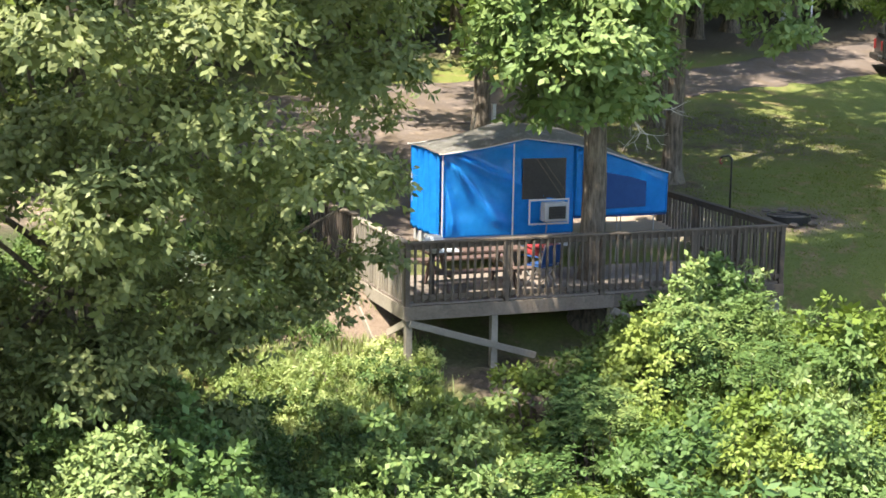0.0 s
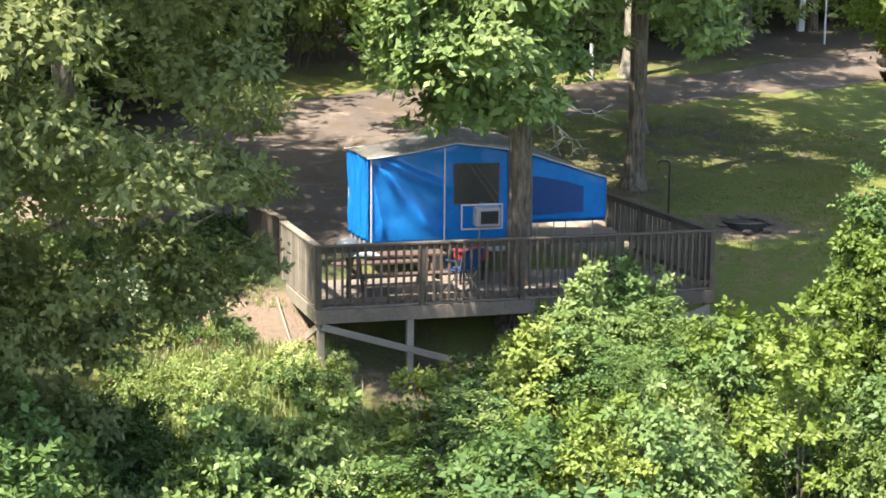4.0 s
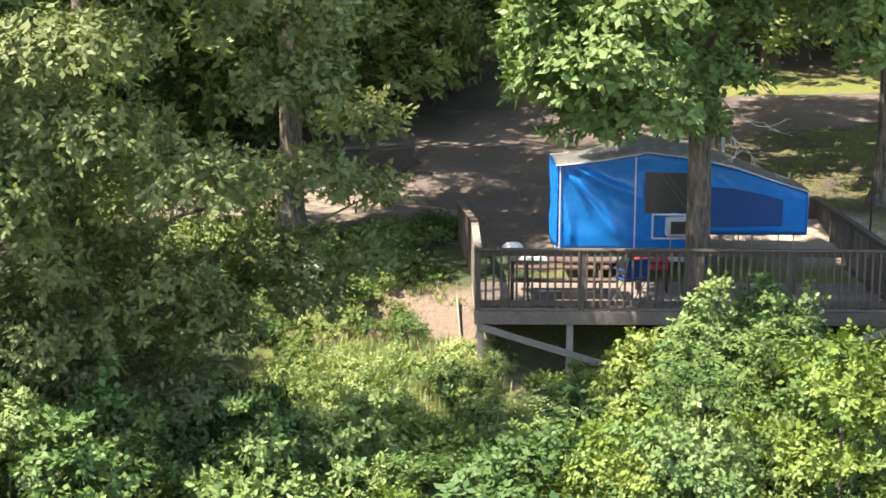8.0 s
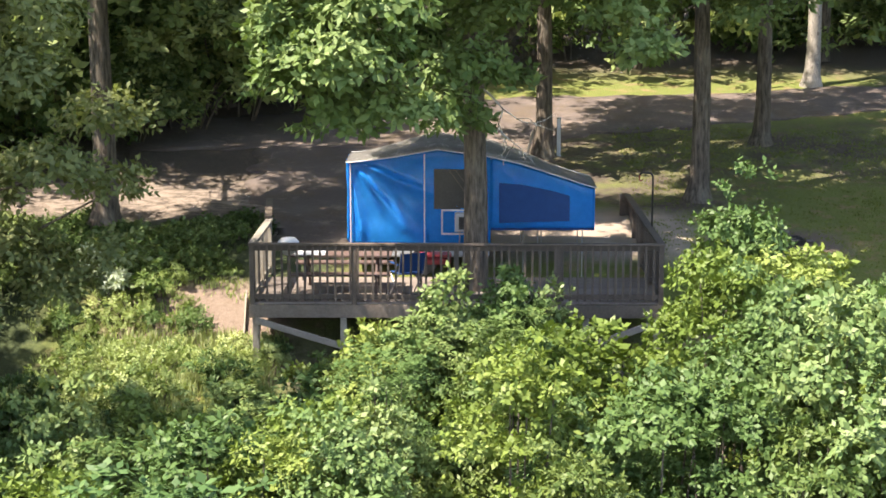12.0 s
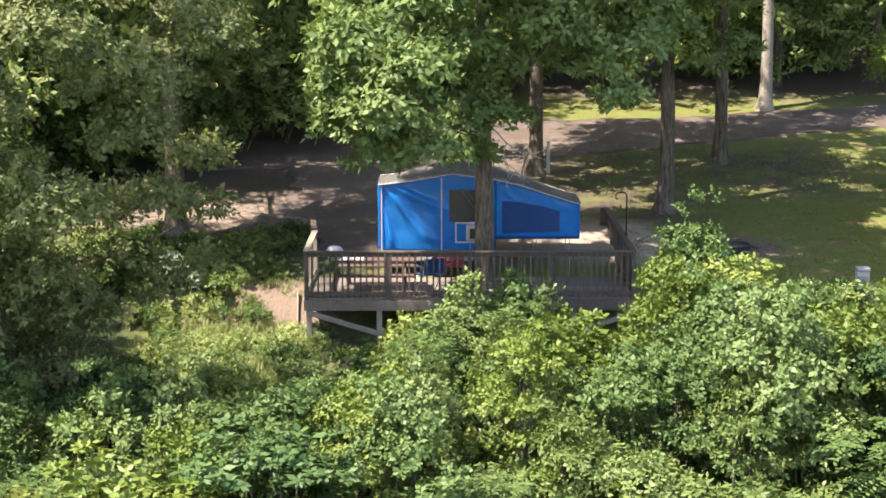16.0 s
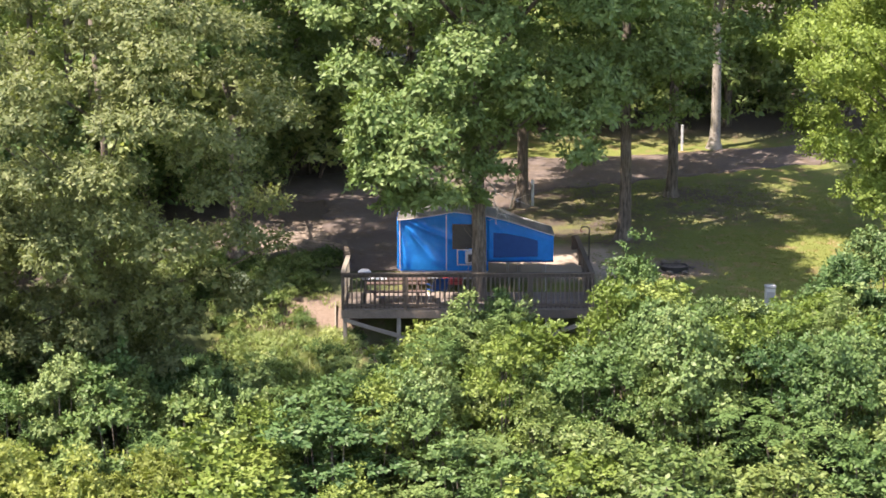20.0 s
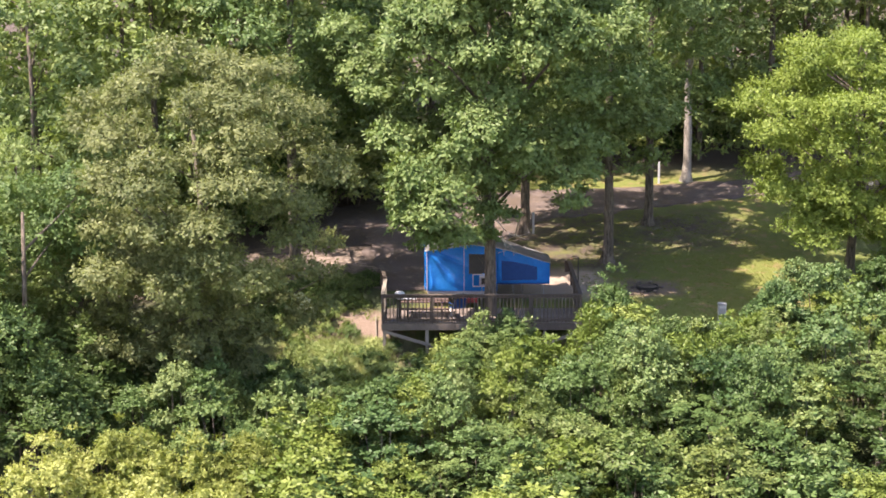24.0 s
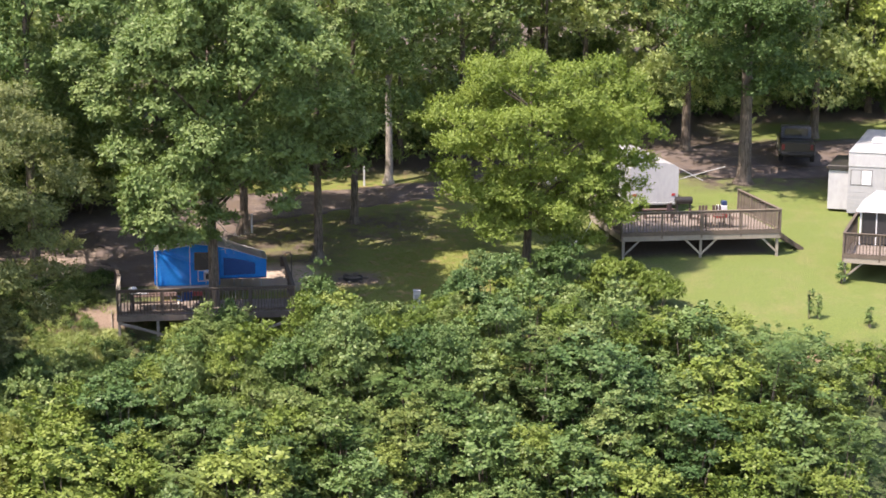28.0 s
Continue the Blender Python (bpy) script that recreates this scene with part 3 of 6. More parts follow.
def rail_run(deck, a, b, top=1.07, base=0.0, posts=4, gap=0.135, wood="wood", inside=1):
    """A railing from a to b: posts, cap, two rails, balusters, each a part."""
    a, b = Vector((*a, base)), Vector((*b, base))
    d = (b - a)
    length, x = d.length, d.normalized()
    for i in range(posts):
        p = a + d * (i / (posts - 1))
        part("post", boxbm((-0.045, -0.045, -0.2), (0.045, 0.045, top - 0.04), 0.006, Matrix.Translation(p)), M[wood], deck)
    up = Vector((0, 0, 1))
    part("cap_rail", beambm(a - x * 0.06 + up * (top - 0.019), b + x * 0.06 + up * (top - 0.019), 0.14, 0.038), M[wood], deck)
    part("upper_rail", beambm(a + up * (top - 0.09), b + up * (top - 0.09), 0.038, 0.09), M[wood], deck)
    part("lower_rail", beambm(a + up * 0.10, b + up * 0.10, 0.038, 0.09), M[wood], deck)
    n = int(length / gap)
    side = x.cross(up) * 0.04 * inside
    me = finish("baluster", boxbm((-0.019, -0.019, 0.03), (0.019, 0.019, top - 0.05)), M[wood])
    for i in range(1, n):
        ob = part("baluster", me, None, deck)
        p = a + d * (i / n) + side
        ob.matrix_basis = pose(p.x, p.y, p.z, gen_tilt.uniform(-0.5, 0.5), gen_tilt.uniform(-0.5, 0.5), math.degrees(math.atan2(x.y, x.x)))


gen_tilt = np.random.default_rng(3)

# ---- the near deck ----
DECK_W, DECK_D = 7.32, 2.42


def near_deck():
    deck = thing("deck", "weathered grey wooden deck on posts with baluster railings, over the bank", "deck")
    n = 17
    w = DECK_D / n
    for i in range(n):
        part("plank", boxbm((-0.04, i * w + 0.004, -0.038), (DECK_W + 0.04, (i + 1) * w - 0.004, 0.0), 0.003), M["plank"], deck)
    # Long rims take the shaded tone, the end rims the sunlit one.
    for y, x0, x1 in ((-0.03, -0.06, DECK_W + 0.06), (DECK_D + 0.02, -0.06, DECK_W + 0.06)):
        for a, b in ((x0, 3.9), (3.9, x1)):
            part("rim_board", boxbm((a, y - 0.02, -0.28), (b, y + 0.02, -0.042), 0.003), M["wood_mid"], deck)
    for x in (-0.04, DECK_W + 0.04):
        part("rim_board", boxbm((x - 0.02, -0.01, -0.28), (x + 0.02, DECK_D, -0.042), 0.003), M["wood_pale"], deck)
    for i in range(1, 12):
        part("joist", boxbm((i * 0.61 - 0.019, 0, -0.27), (i * 0.61 + 0.019, DECK_D, -0.042)), M["wood"], deck)
    for x in (0.05, 1.63, 3.9, 5.99, 7.27):
        for y in (0.06, 2.0):
            part("support_post", boxbm((x - 0.06, y - 0.06, ground_z(x, y) - 0.3), (x + 0.06, y + 0.06, -0.05), 0.006), M["wood_pale"], deck)
    for a, b in (((0.05, -0.03, -0.33), (2.4, -0.03, -1.05)), ((3.9, -0.03, -0.33), (4.9, -0.03, -0.85)), ((7.27, -0.03, -0.36), (5.9, -0.03, -0.86)), ((0.0, 0.1, -0.35), (0.0, 1.0, -0.72))):
        part("brace", beambm(a, b, 0.04, 0.12), M["wood_pale"], deck)
    part("leaning_board", beambm((-0.35, 1.9, -0.2), (-0.25, 0.3, -1.25), 0.03, 0.12), M["wood_pale"], deck)
    rail_run(deck, (0, 0), (DECK_W, 0), posts=5)
    # The left rail's first run has the sunlit tone painted in.
    rail_run(deck, (0, 0.1), (0, 2.85), posts=3, wood="wood_pale", inside=-1)
    rail_run(deck, (-0.02, 2.9), (-0.25, 5.2), posts=3, base=0.06, inside=-1)
    rail_run(deck, (DECK_W, 0.1), (DECK_W, 6.45), posts=5, inside=1)
    for y in (3.6, 5.0, 6.45):
        z = ground_z(DECK_W, y)
        part("support_post", boxbm((DECK_W - 0.045, y - 0.045, z - 0.3), (DECK_W + 0.045, y + 0.045, 0.3)), M["wood"], deck)
    part("end_board", boxbm((DECK_W - 0.16, 6.38, 0.0), (DECK_W - 0.02, 6.5, 1.07), 0.004), M["wood"], deck)


near_deck()

# ---- the pop-up camper ----
CY0, CY1 = 2.67, 4.3


def sheet(bm, pts, thick, axis=1, cuts=0):
    """A solid slab from an outline in the xz plane, thick along y."""
    f = [bm.verts.new((x, 0, z)) for x, z in pts]
    k = [bm.verts.new((x, thick, z)) for x, z in pts]
    bm.faces.new(f)
    bm.faces.new(k[::-1])
    for i in range(len(pts)):
        j = (i + 1) % len(pts)
        bm.faces.new((f[j], f[i], k[i], k[j]))
    bmesh.ops.recalc_face_normals(bm, faces=bm.faces)


def sheetbm(pts, y, thick):
    bm = bmesh.new()
    sheet(bm, pts, thick)
    bmesh.ops.translate(bm, verts=bm.verts, vec=(0, y, 0))
    return bm


def wrinkled(x0, x1, ztop, zbot, y, amp, seed, nx=70, nz=46, back=0.03):
    """A canvas wall with hanging folds; ztop(x) is its upper edge."""
    bm = bmesh.new()
    grid = []
    for i in range(nx + 1):
        x = x0 + (x1 - x0) * i / nx
        col = []
        for j in range(nz + 1):
            f = j / nz
            z = zbot + (ztop(x) - zbot) * f
            edge = min(1, 8 * min(i / nx, 1 - i / nx)) * min(1, 6 * min(f, 1 - f))
            # Slack folds fan out from the upper corner; small creases lie over them.
            th = math.atan2(x - x0 + 0.05, ztop(x0) - z + 0.12)
            fan = (1 - abs(math.sin(th * 6.5 + 0.5 * noise.noise(Vector((x * 1.2, z * 1.2, seed))) + seed))) ** 2
            wave = noise.noise(Vector((x * 1.6, z * 2.2, seed))) * 0.5 + noise.noise(Vector((x * 5 + z * 3, z * 2, seed))) * 0.2
            weight = max(0.15, 1 - (x - x0) / 1.9) if seed == 2 else 0.3
            fold = 1.6 * fan
            col.append(bm.verts.new((x, y + amp * edge * (0.25 + weight) * (-fold + 0.7 * wave), z)))
        grid.append(col)
    for i in range(nx):
        for j in range(nz):
            bm.faces.new((grid[i][j], grid[i + 1][j], grid[i + 1][j + 1], grid[i][j + 1]))
    bmesh.ops.solidify(bm, geom=bm.faces[:], thickness=-0.012)
    return bm


def top_edge(x):
    return float(np.interp(x, [1.6, 2.2, 3.0, 3.28, 4.3, 4.9, 6.32], [2.19, 2.25, 2.39, 2.44, 2.30, 2.16, 1.70]))


def camper():
    c = thing("camper", "blue canvas pop-up camper with grey roof, parked behind the deck", "camper")
    part("front_wall", wrinkled(1.6, 4.32, top_edge, 0.62, CY0, 0.075, 2), M["canvas"], c, "creased glossy blue canvas wall", True)
    part("back_wall", wrinkled(1.6, 4.32, top_edge, 0.62, CY1, 0.02, 9, 20, 12), M["canvas"], c, "", True)
    # End wall with loose hanging folds.
    bm = bmesh.new()
    cols = []
    for i in range(41):
        f = i / 40
        y = CY0 + (CY1 - CY0) * f
        col = []
        for j in range(25):
            z = 0.62 + (top_edge(1.6) + 0.04 * math.sin(math.pi * f) - 0.62) * j / 24
            e = min(1, 6 * min(f, 1 - f))
            col.append(bm.verts.new((1.6 - 0.03 - e * (0.075 * math.sin(i * 0.8 + 0.6 * math.sin(z * 2.4)) + 0.05 * noise.noise(Vector((y * 4, z * 1.8, 4)))), y, z)))
        cols.append(col)
    for i in range(40):
        for j in range(24):
            bm.faces.new((cols[i][j + 1], cols[i + 1][j + 1], cols[i + 1][j], cols[i][j]))
    bmesh.ops.solidify(bm, geom=bm.faces[:], thickness=0.012)
    part("end_wall", bm, M["canvas"], c, "loose blue canvas end flap", True)
    # Slung bed end.
    part("bed_side", wrinkled(4.32, 6.32, top_edge, 0.93, CY0 - 0.02, 0.02, 5, 40, 20), M["canvas"], c, "", True)
    part("bed_side", wrinkled(4.32, 6.32, top_edge, 0.93, CY1 + 0.02, 0.02, 6, 20, 10), M["canvas"], c, "", True)
    part("bed_end", boxbm((6.30, CY0 - 0.02, 0.93), (6.33, CY1 + 0.02, 1.70), 0.01), M["canvas"], c)
    part("bed_base", boxbm((4.3, CY0, 0.88), (6.33, CY1, 0.95), 0.01), M["canvas_dark"], c)
    part("bed_screen", sheetbm([(4.48, 1.03), (5.84, 1.07), (5.84, 1.56), (5.5, 1.66), (4.9, 1.78), (4.48, 1.81)], CY0 - 0.05, 0.012), M["canvas_dark"], c, "navy mesh window")
    # Roof cloth: from the front edge over a low ridge to the back edge.
    bm = bmesh.new()
    rows = []
    xs = [1.52, 1.6, 1.9, 2.4, 3.0, 3.28, 3.8, 4.3, 4.9, 5.5, 6.1, 6.36]
    for x in xs:
        row = []
        for j in range(13):
            f = j / 12
            y = CY0 - 0.07 + (CY1 - CY0 + 0.14) * f
            crown = 0.68 * (0.05 + 0.31 * min(1, max(0, (x - 1.52) / 1.4)) if x < 4.4 else max(0.06, 0.36 - 0.20 * (x - 4.4))) * math.sin(math.pi * f) ** 0.8
            row.append(bm.verts.new((x, y, top_edge(min(max(x, 1.6), 6.32)) + 0.012 + crown + 0.012 * noise.noise(Vector((x * 3, y * 3, 0))))))
        rows.append(row)
    for a, b in zip(rows, rows[1:]):
        for j in range(12):
            bm.faces.new((a[j], b[j], b[j + 1], a[j + 1]))
    bmesh.ops.solidify(bm, geom=bm.faces[:], thickness=0.03)
    part("roof", bm, M["roof_fabric"], c, "faded grey vinyl roof", True)
    # Pale piping along the roof's front and back edges.
    for y in (CY0 - 0.075, CY1 + 0.075):
        part("roof_piping", tubebm([(x, y, top_edge(min(max(x, 1.6), 6.32)) + 0.02) for x in xs], 0.011, 6), M["pedestal"], c, smooth=True)
    part("window", sheetbm([(3.22, 1.30), (4.12, 1.29), (4.12, 2.07), (3.22, 2.08)], CY0 - 0.045, 0.012), M["screen"], c, "black window screen with crossed poles")
    for a, b in (((3.5, 2.07), (4.05, 1.32)), ((3.62, 2.07), (4.12, 1.42))):
        part("pole", tubebm([(a[0], CY0 - 0.055, a[1]), (b[0], CY0 - 0.055, b[1])], 0.005, 6), M["wood_mid"], c)
    for x, z0, z1 in ((3.035, 0.62, 2.37), (1.605, 0.62, 2.18)):
        part("seam", boxbm((x - 0.011, CY0 - 0.05, z0), (x + 0.011, CY0 - 0.036, z1)), M["white_trim"], c)
    part("seam", boxbm((1.575, CY1 - 0.06, 0.62), (1.6, CY1 + 0.01, 2.2)), M["white_trim"], c)
    fr = [((3.36, 0.82), (3.39, 1.28)), ((4.17, 0.82), (4.2, 1.28)), ((3.36, 0.80), (4.2, 0.83)), ((3.36, 1.262), (4.2, 1.292))]
    for (x0, z0), (x1, z1) in fr:
        part("seam", boxbm((x0, CY0 - 0.056, z0), (x1, CY0 - 0.042, z1)), M["white_trim"], c)
    part("body", boxbm((1.62, CY0 + 0.04, 0.34), (4.3, CY1 - 0.04, 0.66), 0.03), M["white_paint"], c, "low white camper body")
    for y in (CY0 + 0.12, CY1 - 0.12):
        w = part("wheel", lathebm([(0.10, -0.08), (0.26, -0.09), (0.29, -0.05), (0.29, 0.05), (0.26, 0.09), (0.10, 0.08)], 20), M["rubber"], c)
        w.matrix_basis = pose(3.0, y, ground_z(3.0, y) + 0.30, 90, 0, 0)
    for x in (4.95, 5.3, 6.1):
        for y in (CY0 + 0.1, CY1 - 0.1):
            part("bed_prop", tubebm([(x, y, ground_z(x, y) - 0.05), (x, y, 0.9)], 0.012, 6), M["steel"], c)
    # Window air conditioner, let into the canvas.
    ac = part("air_conditioner", boxbm((3.62, CY0 - 0.22, 0.87), (4.10, CY0 + 0.1, 1.24), 0.02), M["white_paint"], c, "white boxed air conditioner")
    part("grille", boxbm((3.70, CY0 - 0.232, 0.93), (4.05, CY0 - 0.222, 1.17)), M["black_metal"], ac, "black louvred grille")
    for i in range(4):
        z = 0.965 + i * 0.055
        part("louvre", boxbm((3.71, CY0 - 0.243, z), (4.04, CY0 - 0.233, z + 0.007)), M["black_metal"], ac)
    part("power_cord", tubebm([(3.72, CY0 - 0.1, 0.88), (3.72, CY0 - 0.09, 0.74), (3.70, CY0 - 0.08, 0.60)], 0.01, 5), M["pedestal"], ac)


camper()

# ---- trees ----
tg = np.random.default_rng(21)


def place(x, y, dz=0.0):
    return (x, y, ground_z(x, y) + dz)


# The oak that grows beside the deck.
z1 = ground_z(3.98, 1.15)
b1 = [((-3.0, -3.4, 5.6), 1.0), ((-2.6, -3.9, 4.9), 0.95), ((-1.9, -4.2, 5.2), 0.95), ((-1.4, -3.6, 4.3), 0.8), ((-2.2, -3.2, 4.2), 0.8), ((-2.9, -2.8, 4.9), 0.8), ((-1.6, -4.4, 6.1), 1.0), ((-2.8, -3.8, 6.6), 1.1),
      ((-0.6, -2.0, 4.3), 0.6), ((-0.2, -1.6, 5.0), 0.7), ((0.2, -1.2, 5.8), 0.8), ((-0.5, -1.4, 3.95), 0.42), ((0.1, -0.9, 3.9), 0.35), ((0.5, -1.0, 4.7), 0.6)]
b1 = [(c[0], c[1]) for c in b1]
b1 += shell(tg, (0.0, -0.1, 10.5), (5.5, 4.2, 4.9), 96, 1.02, 0.55) + [((1.6, -1.8, 6.6), 0.8), ((2.6, -1.4, 6.0), 0.75), ((3.4, -0.9, 6.4), 0.8), ((3.0, -1.5, 5.2), 0.6), ((-3.6, -2.2, 7.6), 0.95), ((-1.0, -3.6, 7.4), 0.95), ((0.8, -2.8, 7.6), 0.9)]
b1 += [((tg.uniform(-1.0, 1.0), tg.uniform(-2.6, -1.6), z), 0.85) for z in np.arange(6.4, 13.5, 0.7)]
# Boughs are taken out of the crown to put sun on the camper's end and front.
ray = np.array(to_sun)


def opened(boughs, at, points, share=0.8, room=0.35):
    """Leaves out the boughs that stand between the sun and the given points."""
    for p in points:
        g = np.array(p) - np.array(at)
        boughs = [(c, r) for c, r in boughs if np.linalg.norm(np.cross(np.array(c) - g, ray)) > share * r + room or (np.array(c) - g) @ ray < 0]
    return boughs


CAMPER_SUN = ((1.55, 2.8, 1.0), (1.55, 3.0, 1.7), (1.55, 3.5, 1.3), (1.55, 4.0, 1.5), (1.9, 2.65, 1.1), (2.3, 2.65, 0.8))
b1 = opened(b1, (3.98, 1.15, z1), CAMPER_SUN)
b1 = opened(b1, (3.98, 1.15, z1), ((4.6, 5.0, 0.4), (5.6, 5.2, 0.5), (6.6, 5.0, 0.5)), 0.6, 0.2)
# Two boughs added to shade part of the camper's front wall.
b1 += [((-2.9, 0.2, 6.5), 0.45), ((-2.4, 0.3, 7.0), 0.5)]
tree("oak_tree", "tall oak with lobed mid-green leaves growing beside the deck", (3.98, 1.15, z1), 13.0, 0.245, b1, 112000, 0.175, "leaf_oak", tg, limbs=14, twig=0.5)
# The tree at the left of the deck.
z2 = ground_z(-5.7, -4)
b2 = shell(tg, (-0.2, -0.5, 8.6), (4.9, 4.5, 4.9), 96, 0.9, 0.62) + shell(tg, (-0.8, 0.3, 4.6), (4.6, 2.9, 3.2), 44, 0.85, 0.6) + shell(tg, (-1.0, 0.2, 2.2), (4.0, 2.2, 2.0), 24, 0.8, 0.5)
b2 += [((2.6, 0.8, 4.6), 0.8), ((3.4, 1.0, 4.1), 0.7), ((1.9, 0.4, 5.1), 0.9), ((2.4, 0.3, 4.3), 0.8), ((3.0, 0.5, 3.8), 0.7), ((3.9, 0.4, 4.2), 0.55), ((1.6, -0.6, 3.4), 0.8), ((1.2, -1.6, 4.2), 0.9), ((-0.6, -1.9, 3.4), 0.9), ((-3.6, -1.8, 3.2), 0.95), ((3.9, 0.7, 5.2), 0.7), ((1.4, 0.2, 3.0), 0.7)]
b2 += [((tg.uniform(-0.9, 0.7), tg.uniform(-2.0, -1.2) - (1.6 if z > 5 else 0), z), 0.85) for z in np.arange(1.2, 12, 0.8)]
b2 += [((x, -4.4 + 0.25 * abs(x + 1), 6.2 + 0.4 * math.sin(x * 3)), 1.0) for x in (-4.2, -3.0, -1.8, -0.6, 0.6, 1.8)] + [((x, -4.6, 7.6), 1.0) for x in (-2.8, -1.2, 0.4)]
# The crown is thinned along the sun's rays to light the weeds beside the deck.
full = len(b2)
# Low right boughs are dropped to keep the bank in the camera's view.
b2 = [(c, r) for c, r in b2 if not (c[0] > 1.8 and c[2] < 3.3)]
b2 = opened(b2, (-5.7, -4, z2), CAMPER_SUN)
b2 = opened(b2, (-5.7, -4, z2), ((-1.2, -1.4, -1.4), (-2.3, -1.2, -1.3), (-1.8, -0.3, -1.1), (-0.7, -0.4, -1.1), (-1.6, 0.9, -0.7), (-2.4, 0.2, -0.9), (-3.2, 0.9, -0.5), (-3.2, -0.4, -0.8), (-2.4, 1.6, -0.2)), 0.95, 0.35)
# Gaps cut in its upper crown let sun onto the lower boughs.
high = [b for b in b2 if b[0][2] > 5.4]
high = opened(high, (-5.7, -4, z2), ((-8.6, -6.5, 0.6), (-7.2, -7.0, 1.6), (-5.6, -7.0, 0.4), (-4.2, -6.0, 1.2), (-9.0, -5.4, 2.2), (-3.2, -4.4, 1.6)), 0.55, 0.1)
b2 = [b for b in b2 if b[0][2] <= 5.4] + high
# Boughs added to shade the ground behind the sandy bank.
b2 += [((x + 5.7, y + 4.0, z - z2), 0.75) for x, y, z in ((-6.3, 0.7, 8.2), (-5.2, 1.3, 7.2), (-4.7, 1.5, 7.8), (-5.9, 1.5, 7.6), (-4.4, 1.0, 6.6), (-6.6, 0.3, 7.4), (-7.2, 0.6, 7.6))]
tree("locust_tree", "broad tree with fine olive-green leaves on the bank", (-5.7, -4, z2), 11.5, 0.17, b2, 175000 * len(b2) // full, 0.122, "leaf_olive", tg, "bark", (-0.6, 0.2), 22, 0.35, 0.5, twig=0.5, flat=0.62)
# A darker tree lower on the bank, beside the locust, placed to shade it and the brush.
z4 = ground_z(-11.4, -7.2)
b4 = shell(tg, (0, 0, 6.6), (3.2, 3.4, 4.6), 48, 1.1, 0.5) + shell(tg, (0, 0, 2.6), (2.8, 2.8, 2.2), 20, 1.0, 0.5)
# Some of its boughs are left out to light the locust's lower boughs.
b4 = opened(b4, (-11.4, -7.2, z4), ((-9.2, -6.4, 0.4), (-8.0, -6.8, 1.2), (-6.8, -7.0, 0.6), (-8.4, -6.6, 2.8), (-7.2, -6.8, 2.4), (-6.0, -7.0, 1.8)), 0.9, 0.3)
tree("bank_tree", "leafy mid-green tree low on the bank", (-11.4, -7.2, z4), 9.5, 0.16, b4, 42000, 0.14, "leaf_oak", tg, limbs=8, twig=0.5)
# The light green tree on the lawn.
z3 = ground_z(18.4, 5.2)
b3 = shell(tg, (0.4, 0, 5.9), (5.7, 4.6, 4.2), 104, 0.9, 0.4) + shell(tg, (0.8, -1.0, 3.0), (4.2, 3.2, 2.2), 40, 0.85, 0.45)
b3 += shell(tg, (-0.4, -1.5, 2.3), (2.6, 1.7, 1.5), 18, 0.85, 0.4)
b3 += [((5.3, -0.8, 4.9), 0.8), ((6.1, -0.4, 6.0), 0.6), ((5.2, -1.2, 6.4), 0.85), ((4.8, -1.4, 3.9), 0.7)]
tree("lawn_tree", "spreading tree with light green leaves on the lawn", (18.4, 5.2, z3), 8.5, 0.2, b3, 112000, 0.13, "leaf_lawn", tg, "bark", (0.2, 0.1), 26, 0.1, 0.5, twig=0.6, flat=0.55)


# Low crowns and grass beyond the road, kept clear of boughs for the sun.
FAR_SUN = ((36.5, 23.5, 3.4), (38.5, 24, 6.5), (41, 24.2, 6.5), (43.5, 24.2, 7.0), (46, 24.2, 6.5), (40, 23.4, 3.2), (43, 26.5, 3.8))


# Trees round the pad and along the road: bare trunks low down, leaves above.
def road_tree(x, y, h, r, base, gen, bark="bark", leaf="leaf_oak", label="straight-trunked oak with a high leafy crown", wide=3.3, leaves=25000, size=0.18, extra=(), lit=()):
    b = shell(gen, (0, 0, (base + h) / 2 + 0.6), (wide, wide, (h - base) / 2 + 0.4), 34, wide * 0.285, 0.5) + shell(gen, (0, 0, base + 1.0), (wide * 0.9, wide * 0.9, 1.1), 15, 0.9, 0.5) + [((gen.uniform(-0.9, 0.9), -wide * gen.uniform(0.4, 0.65), z), 0.75) for z in np.arange(base + 0.6, h - 1, 0.9)] + list(extra)
    b = opened(b, place(x, y), lit, 0.6, 0.2)
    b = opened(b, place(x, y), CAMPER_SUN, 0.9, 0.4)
    return tree("oak_tree", label, place(x, y), h * 0.92, r, b, leaves * 4 // 5, size, leaf, gen, bark, limbs=7, group="trees round the pad", twig=0.6)


# Extra boughs here are added to shade the pad and ground behind the bank.
road_tree(-3.75, 5.4, 15, 0.25, 5.6, tg, wide=4.7, leaves=60000, lit=((-4.6, 7.8, 0.8), (-3.0, 8.2, 0.9), (-1.4, 8.8, 0.9), (-1.2, 1.2, -0.7), (-2.0, 0.6, -0.9)),
          extra=[((-2.0, -2.6, 6.2), 1.1), ((-0.8, -2.6, 6.6), 1.1), ((-3.3, -2.9, 6.4), 1.1), ((-2.6, -1.4, 6.0), 1.1), ((-1.2, -1.2, 6.8), 1.2), ((0.2, -1.8, 6.6), 1.2), ((1.0, -0.6, 7.4), 1.2), ((1.8, 1.2, 8.2), 1.3), ((0.6, 2.4, 8.4), 1.3), ((2.4, 2.6, 9.0), 1.2), ((1.4, 0.2, 9.4), 1.3), ((-0.4, 3.2, 9.0), 1.2)])
road_tree(5.7, 11.0, 14, 0.21, 3.8, tg, wide=3.8, leaves=42000)
